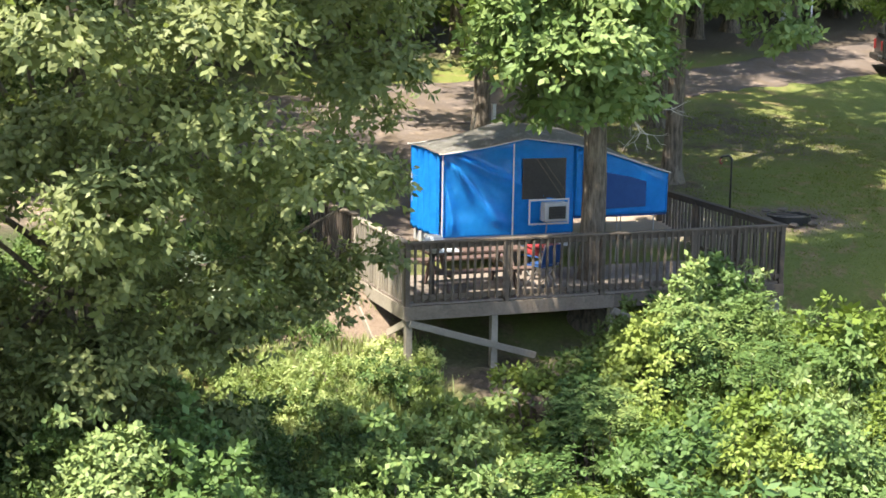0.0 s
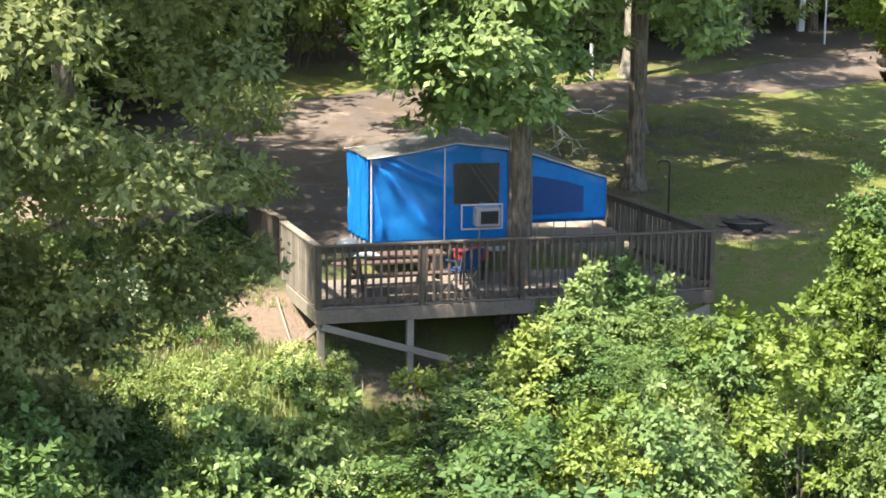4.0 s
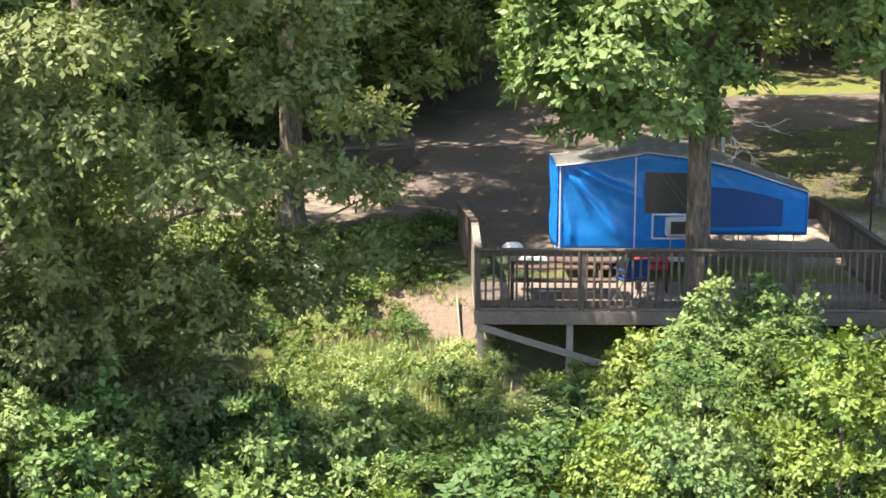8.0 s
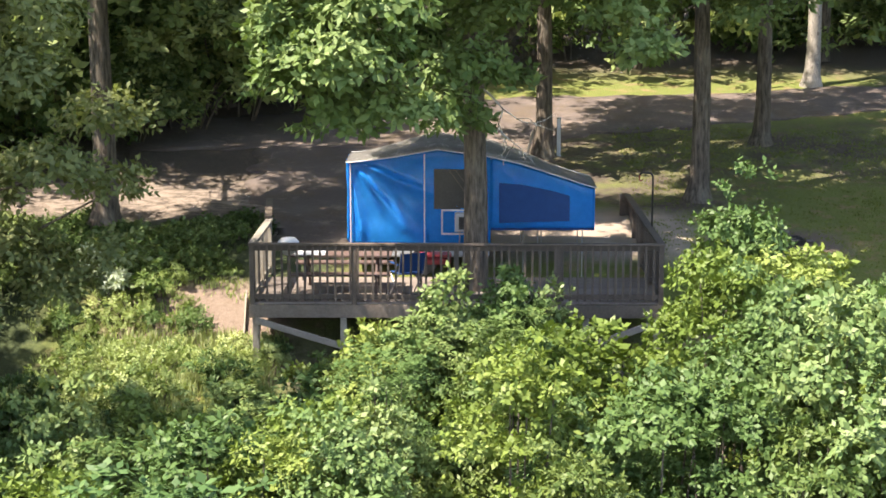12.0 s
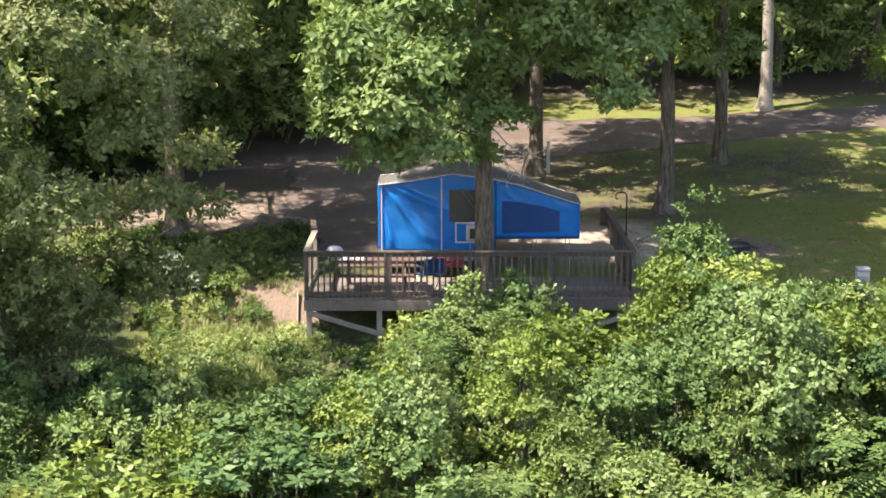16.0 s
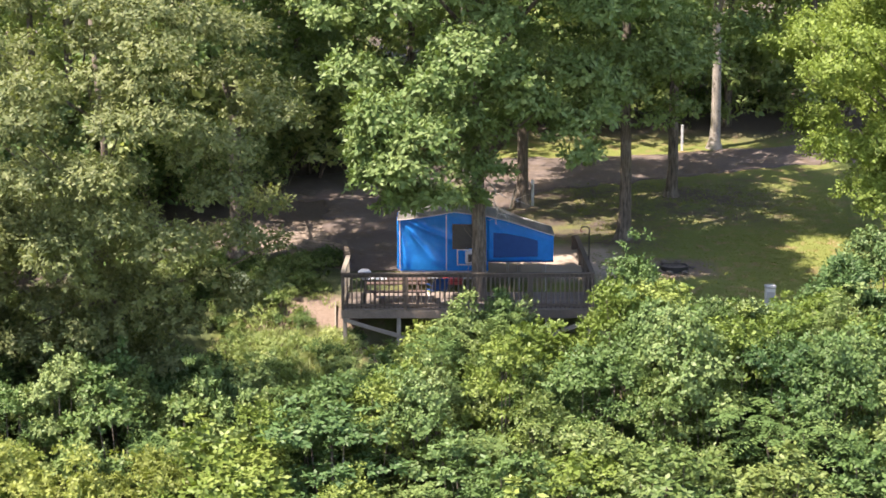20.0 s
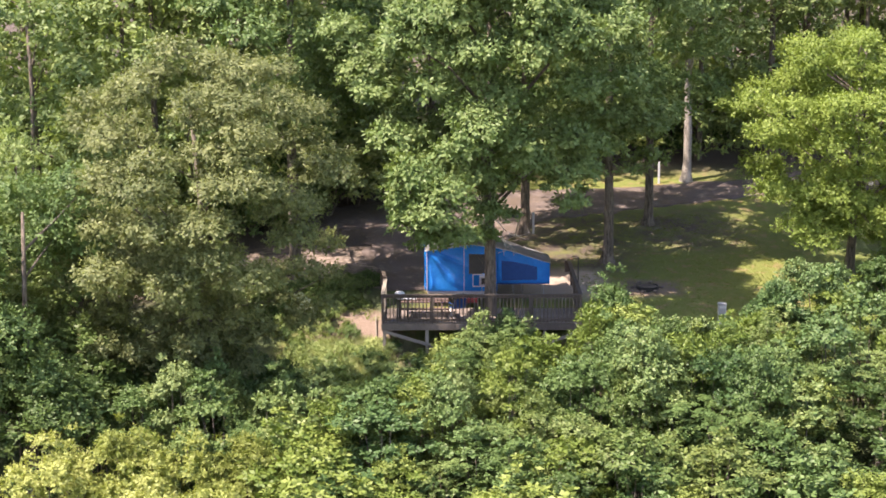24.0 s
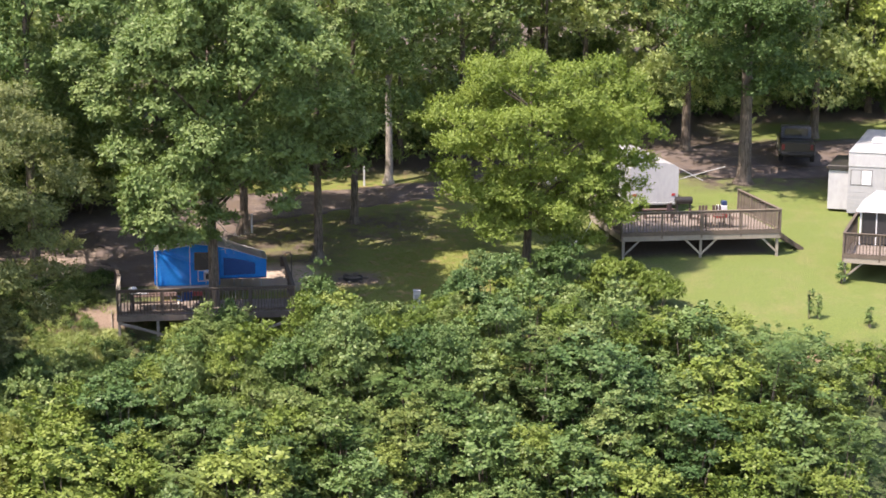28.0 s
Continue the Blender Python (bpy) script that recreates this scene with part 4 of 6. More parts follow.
road_tree(8.98, 7.45, 14, 0.21, 4.4, tg, wide=3.6, leaves=42000, extra=[((-1.5, -1.2, 3.9), 0.7), ((-1.1, -1.4, 3.2), 0.45), ((0.9, -1.0, 4.0), 0.7), ((1.6, -0.8, 4.4), 0.7)])
road_tree(11.2, 12.4, 16, 0.19, 4.6, tg, wide=4.4, leaves=42000)
road_tree(13.75, 19.0, 15, 0.2, 5.5, tg, "bark_pale", "leaf_far", "pale-barked tree beyond the road")
road_tree(20.5, 25.0, 15, 0.24, 3.4, tg, "bark", "leaf_far", wide=4.2)
# Last two bough groups added to shade the ground behind the second deck.
road_tree(33.0, 17.6, 16, 0.36, 4.6, tg, "bark", "leaf_oak", wide=5.2, leaves=62000, lit=FAR_SUN, extra=shell(tg, (0, 0, 6.6), (4.6, 4.2, 2.0), 22, 0.95) + shell(tg, (-3.2, -1.2, 9.6), (4.6, 4.2, 3.2), 34, 1.1) + shell(tg, (-1.2, -4.0, 9.0), (3.4, 1.8, 1.8), 20, 0.95))
road_tree(31.8, 24.6, 15, 0.26, 3.4, tg, "bark", "leaf_far", wide=4.2, leaves=32000, extra=shell(tg, (0, -2.6, 4.4), (3.6, 1.6, 2.2), 20, 0.95))
road_tree(40.5, 26.9, 15, 0.24, 3.2, tg, "bark", "leaf_far", wide=4.4, leaves=32000, extra=shell(tg, (0, -2.6, 4.4), (3.6, 1.6, 2.2), 20, 0.95))
road_tree(46.0, 26.9, 15, 0.24, 3.0, tg, "bark", "leaf_lawn", wide=4.4, leaves=32000, extra=shell(tg, (0, -2.6, 4.4), (3.6, 1.6, 2.2), 20, 0.95))
road_tree(35.8, 25.2, 15, 0.16, 6.0, tg, "bark_pale", "leaf_far", "slim pale-barked tree beyond the road")

# Woods behind: a few kinds, each copied at its own turn and size.
wg = np.random.default_rng(33)
kinds = []
for k in range(6):
    fine = k < 4
    b = shell(wg, (0, 0, 8.3), (3.7, 3.7, 7.2), 56, 1.25, 0.55) + shell(wg, (0, 0, 2.6), (3.2, 3.2, 2.4), 24, 1.1, 0.6)
    kinds.append(tree("woodland_tree", "dense leafy woodland tree behind the road", (0, 0, 0), 13, 0.2, b, 8800 if fine else 4200, 0.27 if fine else 0.42, "leaf_far", wg, limbs=4, twig=0.65, group="woods behind the road"))
spots = []
for row, y0 in ((0, 23.0), (1, 28.5), (2, 36)):
    step = (4.4, 5.2, 6.5)[row]
    for i in range(int(100 / step)):
        x = -34 + i * step + wg.uniform(-1.3, 1.3)
        y = y0 + wg.uniform(-1.4, 1.4) + max(0, x - 14) * 0.42
        if x < -1:
            y -= (4.0 if row == 0 else 3.0)
        spots.append((x, y, row))
for x, y in ((-7.8, 13.5), (-11, 9), (-9.5, 17), (-14, 5.5), (-15, 10), (-20, 3), (-9.8, 9.2), (-13.5, 0.6), (-15.5, -3.5), (-14.5, -8), (-19, -6), (-18, -12), (-5.4, 13.6), (-2.6, 16.4), (-7.6, 10.6), (24.5, 30.5), (28.5, 32.5), (37.5, 34), (42, 33.5), (46.5, 33), (50, 32)):
    spots.append((x, y, 0))
used = set()
for x, y, row in spots:
    i = int(wg.integers(0, 4)) if row == 0 else int(wg.integers(4, 6)) if row > 1 else int(wg.integers(3, 6))
    s = wg.uniform(0.85, 1.12) * (1.0 if row < 2 else 1.25) * (0.66 if x < -13 and y < 2 else 1.0)
    m = pose(x, y, ground_z(x, y) - 0.2, 0, 0, wg.uniform(0, 360)) @ Matrix.Diagonal((s, s, s * wg.uniform(0.9, 1.1), 1))
    if i in used:
        copy_thing(kinds[i], m)
    else:
        used.add(i)
        kinds[i].matrix_basis = m

# ---- brush on the bank ----
bg = np.random.default_rng(44)


def fronds(gen, boughs, n, length=0.55, pairs=8):
    """Leaflets in two rows along arching stalks, as on sumac."""
    pos, way, up = [], [], []
    for c, r in boughs:
        for _ in range(n):
            a = gen.uniform(0, 2 * math.pi)
            t = np.array([math.cos(a), math.sin(a), gen.uniform(0.1, 1.3)])
            t /= np.linalg.norm(t)
            s = np.cross(t, (0, 0, 1))
            s /= np.linalg.norm(s)
            p = np.array(c) + t * r * gen.uniform(0.2, 0.8)
            for i in range(pairs):
                f = (i + 0.6) / pairs
                q = p + t * length * f - np.array([0, 0, 0.6]) * length * f * f
                for sg in (-1, 1):
                    pos.append(q)
                    way.append(s * sg + t * 0.5)
                    up.append((0, 0, 1))
    return np.array(pos), unit(np.array(way)), np.array(up, float)


# Height of the brush's top over the bank, fitted to the camera's sight lines, from the low edge (y) up to the deck and
# the lawn.
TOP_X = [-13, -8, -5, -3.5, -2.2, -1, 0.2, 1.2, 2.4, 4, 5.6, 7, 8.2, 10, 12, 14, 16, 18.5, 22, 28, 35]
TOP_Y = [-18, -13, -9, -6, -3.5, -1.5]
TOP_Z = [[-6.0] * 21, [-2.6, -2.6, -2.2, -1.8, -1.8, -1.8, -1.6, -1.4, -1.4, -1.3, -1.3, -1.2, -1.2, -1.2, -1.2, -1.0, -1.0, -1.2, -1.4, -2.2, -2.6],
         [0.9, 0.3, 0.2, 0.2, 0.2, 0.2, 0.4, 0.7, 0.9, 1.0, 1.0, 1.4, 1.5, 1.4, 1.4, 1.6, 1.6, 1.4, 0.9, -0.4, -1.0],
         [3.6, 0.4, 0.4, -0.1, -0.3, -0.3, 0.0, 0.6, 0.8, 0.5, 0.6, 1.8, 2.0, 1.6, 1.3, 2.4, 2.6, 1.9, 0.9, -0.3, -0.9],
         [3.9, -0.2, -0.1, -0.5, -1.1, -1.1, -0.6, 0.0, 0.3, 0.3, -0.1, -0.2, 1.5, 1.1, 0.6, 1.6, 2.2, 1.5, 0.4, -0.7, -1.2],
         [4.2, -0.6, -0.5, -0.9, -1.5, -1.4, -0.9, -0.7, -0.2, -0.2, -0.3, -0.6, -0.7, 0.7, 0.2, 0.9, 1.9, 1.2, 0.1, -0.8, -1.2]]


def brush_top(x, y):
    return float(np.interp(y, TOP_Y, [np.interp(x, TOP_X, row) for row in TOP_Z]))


def bush_boughs(gen, h, k):
    """Clumps over a dome at the head of the stems, with a few leading shoots."""
    ch, wide = min(h * 0.9, 3.9), 0.5 + 0.27 * min(h, 2.4)
    out = []
    for i in range(k):
        a, f = i * 2.4 + gen.uniform(-0.5, 0.5), (i + 0.4) / k
        out.append(((wide * f ** 0.55 * math.cos(a), wide * f ** 0.55 * math.sin(a), max(0.2, h - 0.3 - ch * f ** 1.5 * 0.85 + gen.normal(0, 0.16))), gen.uniform(0.3, 0.5) * (0.65 + 0.13 * min(h, 2.4))))
    out += [((gen.uniform(-0.5, 0.5) * wide, gen.uniform(-0.5, 0.5) * wide, h + gen.uniform(-0.1, 0.28)), gen.uniform(0.1, 0.19)) for _ in range(4)]
    return out


HEIGHTS = (1.1, 1.9, 2.8, 4.0, 5.6)
SPECIES = (("leaf_brush", 0.09, 0.58, "dense leafy green brush on the bank"), ("leaf_bright", 0.088, 0.58, "yellow-green leafy brush on the bank"), ("leaf_vine", 0.088, 0.64, "broad-leaved vine-hung brush on the bank"),
           ("leaf_dull", 0.09, 0.5, "dull olive-green brush on the bank"), ("leaf_brush", 0.08, 0.42, "sumac with fern-like green leaves on the bank"), ("leaf_blue", 0.09, 0.55, "blue-green leafy brush on the bank"))
brush_kinds = {}


def brush_kind(species, level, far):
    """The model for one kind, height and fineness, built when it is first wanted."""
    key = (species, level, far)
    if key in brush_kinds:
        return brush_kinds[key], False
    leaf, size, slim, label = SPECIES[species]
    g = np.random.default_rng(100 + species * 20 + level * 2 + far)
    h = HEIGHTS[level]
    b = bush_boughs(g, h, 8 + 3 * level)
    if species == 4:
        t = thing("shrub", label, "shrub", (0, 0, 0), 0, "brush on the bank")
        for c, r in b[:4]:
            part("stem", tubebm([(c[0] * 0.15, c[1] * 0.15, -0.5), (c[0] * 0.5, c[1] * 0.5, c[2] * 0.5), tuple(c)], [0.03, 0.022, 0.008], 5), M["bark"], t)
        ob = new("crown", leaf_mesh("crown", fronds(g, b, 9 if far else 14, 0.46, 9), size * (1.15 if far else 1), M[leaf], g, 0.2, slim))
        ob.parent = t
    else:
        n = (2300, 3200, 4200, 5000, 5600)[level]
        t = shrub(label, g, leaf, n * (19 if far else 25) // 20, size * (1.12 if far else 1.0), b, slim=slim, twig=0.42, low=-0.25)
    brush_kinds[key] = t
    return t, True


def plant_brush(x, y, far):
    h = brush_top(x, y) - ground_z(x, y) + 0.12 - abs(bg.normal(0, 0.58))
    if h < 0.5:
        return
    patch = 0.5 + 0.8 * noise.noise(Vector((x * 0.33, y * 0.33, 2.0))) + bg.normal(0, 0.17)
    i = (5, 0, 3, 1, 4, 2, 0, 1, 2, 1)[int(min(max(patch * 10, 0), 9))]
    # Darker leaf kinds on the left bank paint in the trees' shade.
    if x < -1.5 and y > -9.6:
        i = (3, 0, 3, 2)[int(patch * 20) % 4]
    level = int(np.argmin([abs(math.log(h / k)) for k in HEIGHTS]))
    s = h / HEIGHTS[level]
    wide = min(max(s, 0.85), 1.2) * bg.uniform(0.9, 1.15) * (1.15 if far else 1.0)
    m = pose(x, y, ground_z(x, y) - 0.1, bg.uniform(-6, 6), bg.uniform(-6, 6), bg.uniform(0, 360)) @ Matrix.Diagonal((wide, wide, s, 1))
    t, first = brush_kind(i, level, far)
    if first:
        t.matrix_basis = m
    else:
        copy_thing(t, m)


# Low ivy in the shade behind the sandy bank.
ig = np.random.default_rng(46)
ivy = []
for leaf in ("leaf_dull", "leaf_oak"):
    b = [((ig.uniform(-0.4, 0.4), ig.uniform(-0.4, 0.4), ig.uniform(0.05, 0.2)), ig.uniform(0.14, 0.24)) for _ in range(7)]
    ivy.append(shrub("low dark green ground ivy behind the sandy bank", ig, leaf, 620, 0.075, b, "ivy behind the bank", slim=0.6, twig=0.4, name="ground_ivy"))
for k in range(64):
    x, y = ig.uniform(-5.2, -0.75), ig.uniform(2.3, 5.9)
    s = ig.uniform(0.6, 1.2)
    m = pose(x, y, ground_z(x, y) - 0.04, 0, 0, ig.uniform(0, 360)) @ Matrix.Diagonal((s, s, s * 0.9, 1))
    if k < 2:
        ivy[k].matrix_basis = m
    else:
        copy_thing(ivy[k % 2], m)
weeds = []
for leaf in ("leaf_weed", "leaf_bright", "leaf_vine"):
    b = [((bg.uniform(-0.4, 0.4), bg.uniform(-0.4, 0.4), bg.uniform(0.12, 0.55)), bg.uniform(0.14, 0.26)) for _ in range(8)]
    weeds.append(shrub("low bright green weeds on the bank beside the deck", bg, leaf, 900, 0.07, b, "weeds beside the deck", slim=0.42, twig=0.4, name="weed_clump"))
for k in range(150):
    x = bg.uniform(-3.5, 0.5)
    y = bg.uniform(-4.2, 0.9) + 0.16 * x
    if k > 104:
        x = bg.uniform(-4.2, -1.3)
        y = bg.uniform(0.4, 2.4)
    s = bg.uniform(0.55, 1.25) * (0.75 if y > -0.4 else 1.0)
    m = pose(x, y, ground_z(x, y) - 0.05, 0, 0, bg.uniform(0, 360)) @ Matrix.Diagonal((s, s, s, 1))
    if k < 3:
        weeds[k].matrix_basis = m
    else:
        copy_thing(weeds[(0, 0, 1, 2)[k % 4]], m)
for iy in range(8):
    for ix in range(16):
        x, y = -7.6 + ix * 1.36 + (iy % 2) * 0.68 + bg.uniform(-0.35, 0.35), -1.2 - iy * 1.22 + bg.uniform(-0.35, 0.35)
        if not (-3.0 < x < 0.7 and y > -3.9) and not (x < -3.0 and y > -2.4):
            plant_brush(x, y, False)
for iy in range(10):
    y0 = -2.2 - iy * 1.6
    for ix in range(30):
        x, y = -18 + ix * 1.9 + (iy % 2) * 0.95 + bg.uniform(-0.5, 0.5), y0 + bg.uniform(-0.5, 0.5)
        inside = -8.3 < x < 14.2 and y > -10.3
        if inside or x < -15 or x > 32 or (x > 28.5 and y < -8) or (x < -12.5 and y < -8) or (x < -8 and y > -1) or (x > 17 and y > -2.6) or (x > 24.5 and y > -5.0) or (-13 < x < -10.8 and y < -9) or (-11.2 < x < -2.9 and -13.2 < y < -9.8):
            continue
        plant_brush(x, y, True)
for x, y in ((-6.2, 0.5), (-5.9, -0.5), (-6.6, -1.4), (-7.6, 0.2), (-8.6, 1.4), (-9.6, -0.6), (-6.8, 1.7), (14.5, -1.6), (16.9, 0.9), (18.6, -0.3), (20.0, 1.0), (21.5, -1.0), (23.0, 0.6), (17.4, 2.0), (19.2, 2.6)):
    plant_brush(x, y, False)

# Understory at the border of the woods.
under = []
for leaf, size in (("leaf_far", 0.17), ("leaf_oak", 0.17), ("leaf_brush", 0.16)):
    b = shell(bg, (0, 0, 1.7), (1.9, 1.9, 1.7), 22, 0.75, 0.5)
    under.append(shrub("leafy green undergrowth at the border of the woods", bg, leaf, 3200, size * 1.1, b, "undergrowth in the woods", twig=0.55, name="undergrowth_bush"))
used_under = set()
under_at = [(x + bg.uniform(-0.8, 0.8), float(np.interp(x, [-30, -8, 0, 6, 16, 34, 60], [15.6, 16.8, 17.6, 19.8, 23.0, 32.0, 33.5])) + bg.uniform(0, 3.0)) for x in np.arange(-26, 58, 1.5)]
under_at += [(-3.4, 13.4), (-4.6, 12.2), (-5.6, 13.0), (-2.2, 14.9), (-0.9, 16.3), (-6.2, 11.2), (-7.2, 12.0), (-4.0, 14.6), (-7.6, 10.2), (-8.4, 11.2), (-2.8, 16.2), (-9.5, 12.0), (-11.5, 11.0), (-12, 7.0), (-10.4, 5.0), (-9.4, 10.2), (-13.5, 2.0), (-8.8, 14.5)]
for x, y in under_at:
    i = int(bg.integers(0, 3))
    s = bg.uniform(0.75, 1.3)
    m = pose(x, y, ground_z(x, y) - 0.2, 0, 0, bg.uniform(0, 360)) @ Matrix.Diagonal((s, s, s * bg.uniform(0.8, 1.2), 1))
    if i in used_under:
        copy_thing(under[i], m)
    else:
        used_under.add(i)
        under[i].matrix_basis = m


# Taller vine-hung saplings beside and before the deck.
def sapling(at, height, wide, leaf, size, leaves, label):
    g = np.random.default_rng(int(abs(at[0] * 100)))
    b = shell(g, (0, 0, height * 0.55), (wide, wide, height * 0.42), int(10 + 7 * wide * height), 0.34, 0.55)
    b += [((g.uniform(-0.5, 0.5) * wide, g.uniform(-0.5, 0.5) * wide, height * g.uniform(0.92, 1.05)), 0.18) for _ in range(3)]
    t = shrub(label, g, leaf, leaves * 5 // 4, size * 0.86, b, slim=0.58, twig=0.5, name="sapling")
    t.matrix_basis = pose(*place(*at))


sapling((7.98, -4.5), 5.9, 0.6, "leaf_brush", 0.108, 5400, "tall leafy sapling on the bank beside the deck")
sapling((7.75, -4.9), 4.9, 1.1, "leaf_bright", 0.11, 11000, "vine-covered sapling with yellow-green leaves beside the deck")
sapling((9.6, -4.8), 4.5, 1.2, "leaf_brush", 0.11, 11500, "dense green sapling on the bank beside the deck")
sapling((10.9, -4.4), 4.0, 1.2, "leaf_vine", 0.115, 10000, "dense broad-leaved sapling on the bank")
sapling((12.6, -3.9), 2.6, 1.3, "leaf_brush", 0.108, 9000, "dull green sapling thicket on the bank")
sapling((15.7, -1.0), 2.9, 1.35, "leaf_blue", 0.12, 9000, "broad blue-green shrub on the lawn's lower border")
sapling((14.3, -1.8), 2.7, 1.0, "leaf_blue", 0.12, 6500, "blue-green sapling on the lawn's lower border")
sapling((3.5, -3.3), 3.5, 0.6, "leaf_brush", 0.115, 4800, "leafy green sapling growing before the deck")
sapling((4.5, -2.7), 3.0, 0.7, "leaf_vine", 0.115, 5200, "broad-leaved green shrub growing before the deck")
sapling((5.25, -2.5), 2.7, 0.26, "leaf_vine", 0.115, 1500, "slim leafy sapling before the deck")
sapling((2.4, -4.3), 3.2, 0.8, "leaf_bright", 0.11, 6300, "yellow-green shrub growing before the deck")
sapling((21.4, 0.7), 1.9, 1.4, "leaf_bright", 0.125, 7000, "yellow-green bush on the lawn's lower border")
sapling((23.0, -0.3), 1.5, 1.2, "leaf_bright", 0.125, 5000, "low yellow-green bush on the lawn's lower border")
sapling((19.4, 1.7), 2.1, 1.3, "leaf_vine", 0.125, 6500, "leafy green bush under the light green tree")
sapling((-5.3, 2.0), 1.4, 0.9, "leaf_dull", 0.1, 4200, "low shaded bush on the bank under the trees")
sapling((-6.6, 1.2), 2.0, 1.1, "leaf_brush", 0.105, 5200, "shaded leafy bush on the bank under the trees")
sapling((-4.55, 3.1), 0.8, 0.6, "leaf_dull", 0.09, 1800, "small shaded bush on the leaf litter")
sapling((-7.4, 3.2), 1.9, 1.1, "leaf_dull", 0.105, 5000, "broad shaded bush under the trees")
for x, y, h in ((-9.7, -11.2, 5.0), (-7.7, -10.9, 5.1), (-5.7, -11.4, 5.2), (-3.9, -11.1, 4.9), (-6.7, -12.4, 4.6), (-4.6, -12.6, 4.5)):
    sapling((x, y), h, 1.4, "leaf_yellow", 0.11, 9000, "pale yellow-green thicket low on the bank")
pale = shrub("small pale-leaved bush on the bare bank", bg, "leaf_pale", 1300, 0.115, [((0, 0, 0.55), 0.27), ((0.15, 0.1, 0.3), 0.24), ((-0.12, 0, 0.8), 0.18), ((0.35, -0.1, 0.35), 0.22)], "")
pale.matrix_basis = pose(*place(-3.15, 1.9)) @ Matrix.Diagonal((1.0, 1.0, 1.1, 1))


# Tall grass on the bank beside the deck, and rough grass at the lawn's border.
def grass(name, label, spots, height, gen, material, blades=14):
    n = len(spots) * blades
    c = np.repeat(np.array([(x, y, ground_z(x, y)) for x, y in spots]), blades, 0)
    pos = c + gen.normal(0, 0.07, (n, 3)) * np.array([1, 1, 0])
    a = gen.uniform(0, 2 * math.pi, n)
    h = height * gen.uniform(0.5, 1.2, n)
    lean = gen.uniform(0.1, 0.55, n) * h
    w = 0.012
    v = np.empty((n, 5, 3), np.float32)
    side = np.stack([-np.sin(a), np.cos(a), 0 * a], 1) * w
    out = np.stack([np.cos(a), np.sin(a), 0 * a], 1)
    v[:, 0], v[:, 1] = pos - side, pos + side
    mid = pos + out * lean[:, None] * 0.3 + np.array([0, 0, 1]) * h[:, None] * 0.6
    v[:, 2], v[:, 3] = mid + side * 0.8, mid - side * 0.8
    v[:, 4] = pos + out * lean[:, None] + np.array([0, 0, 1]) * h[:, None]
    me = bpy.data.meshes.new(name)
    base = np.arange(n)[:, None] * 5
    tris = np.concatenate([base + t for t in ([0, 1, 2], [0, 2, 3], [3, 2, 4])], 1).reshape(-1, 3)
    me.from_pydata(v.reshape(-1, 3).tolist(), [], tris.tolist())
    me.materials.append(M[material])
    return tagged(new(name, me), label, "grass", "", "stuff")


gg = np.random.default_rng(55)
grass("tall_grass", "sunlit yellow-green tall grass on the bank beside the deck", [(x, y) for x, y in zip(gg.uniform(-3.0, 0.4, 520), gg.uniform(-2.8, 0.9, 520))], 0.3, gg, "grass_blade")
grass("bank_grass", "thin green grass on the bare bank", [(x, y) for x, y in zip(gg.normal(-2.0, 1.1, 900), gg.uniform(-0.8, 2.6, 900)) if noise.noise(Vector((x * 0.9, y * 0.9, 3))) > -0.1], 0.11, gg, "leaf_weed", 6)
grass("lawn_grass", "rough lawn grass beside the road", [(x, y) for x, y in zip(gg.uniform(7.6, 17, 4000), gg.uniform(1.5, 14, 4000))], 0.04, gg, "lawn_blade", 5)


def dead_branch(at, seed, scale):
    g = np.random.default_rng(seed)
    t = thing("dead_branch", "bare grey forked dead branch hanging from an oak", "branch", at)

    def grow(p, d, ln, r, depth):
        q = p + d * ln
        m = (p + q) / 2 + g.normal(0, 0.05 * ln, 3)
        part("twig", tubebm([p, m, q], [r, r * 0.8, r * 0.6], 5), M["twig"], t, smooth=True)
        if depth:
            for _ in range(2):
                nd = d + g.normal(0, 0.55, 3)
                grow(q, nd / np.linalg.norm(nd), ln * g.uniform(0.55, 0.85), r * 0.6, depth - 1)
    grow(np.zeros(3), np.array([0.62, -0.5, -0.6]), 0.5 * scale, 0.026, 4)


dead_branch((4.15, 0.85, 3.75), 4, 1.1)
dead_branch((4.15, 0.85, 3.3), 9, 0.9)
dead_branch((7.1, 6.6, 4.9), 12, 0.8)


# ---- things on and round the near deck ----
def picnic_table():
    t = thing("picnic_table", "brown wooden picnic table with benches on the deck", "table", (1.55, 0.98, 0))
    for i in range(5):
        part("top_board", boxbm((-0.92, -0.37 + i * 0.15, 0.70), (0.92, -0.235 + i * 0.15, 0.74), 0.004), M["brown_wood"], t)
    for s in (-1, 1):
        for k in range(2):
            part("bench_board", boxbm((-0.92, s * 0.62 - 0.14 + k * 0.145, 0.42), (0.92, s * 0.62 - 0.005 + k * 0.145, 0.455), 0.004), M["brown_wood"], t)
        for x in (-0.65, 0.65):
            part("leg", beambm((x, s * 0.62, 0.0), (x, s * 0.2, 0.70), 0.04, 0.09), M["brown_wood"], t)
    for x in (-0.65, 0.65):
        part("bench_bearer", boxbm((x - 0.02, -0.75, 0.35), (x + 0.02, 0.75, 0.42)), M["brown_wood"], t)
    part("tablecloth_edge", boxbm((-0.86, -0.36, 0.742), (-0.3, 0.34, 0.748)), M["white_trim"], t)


picnic_table()


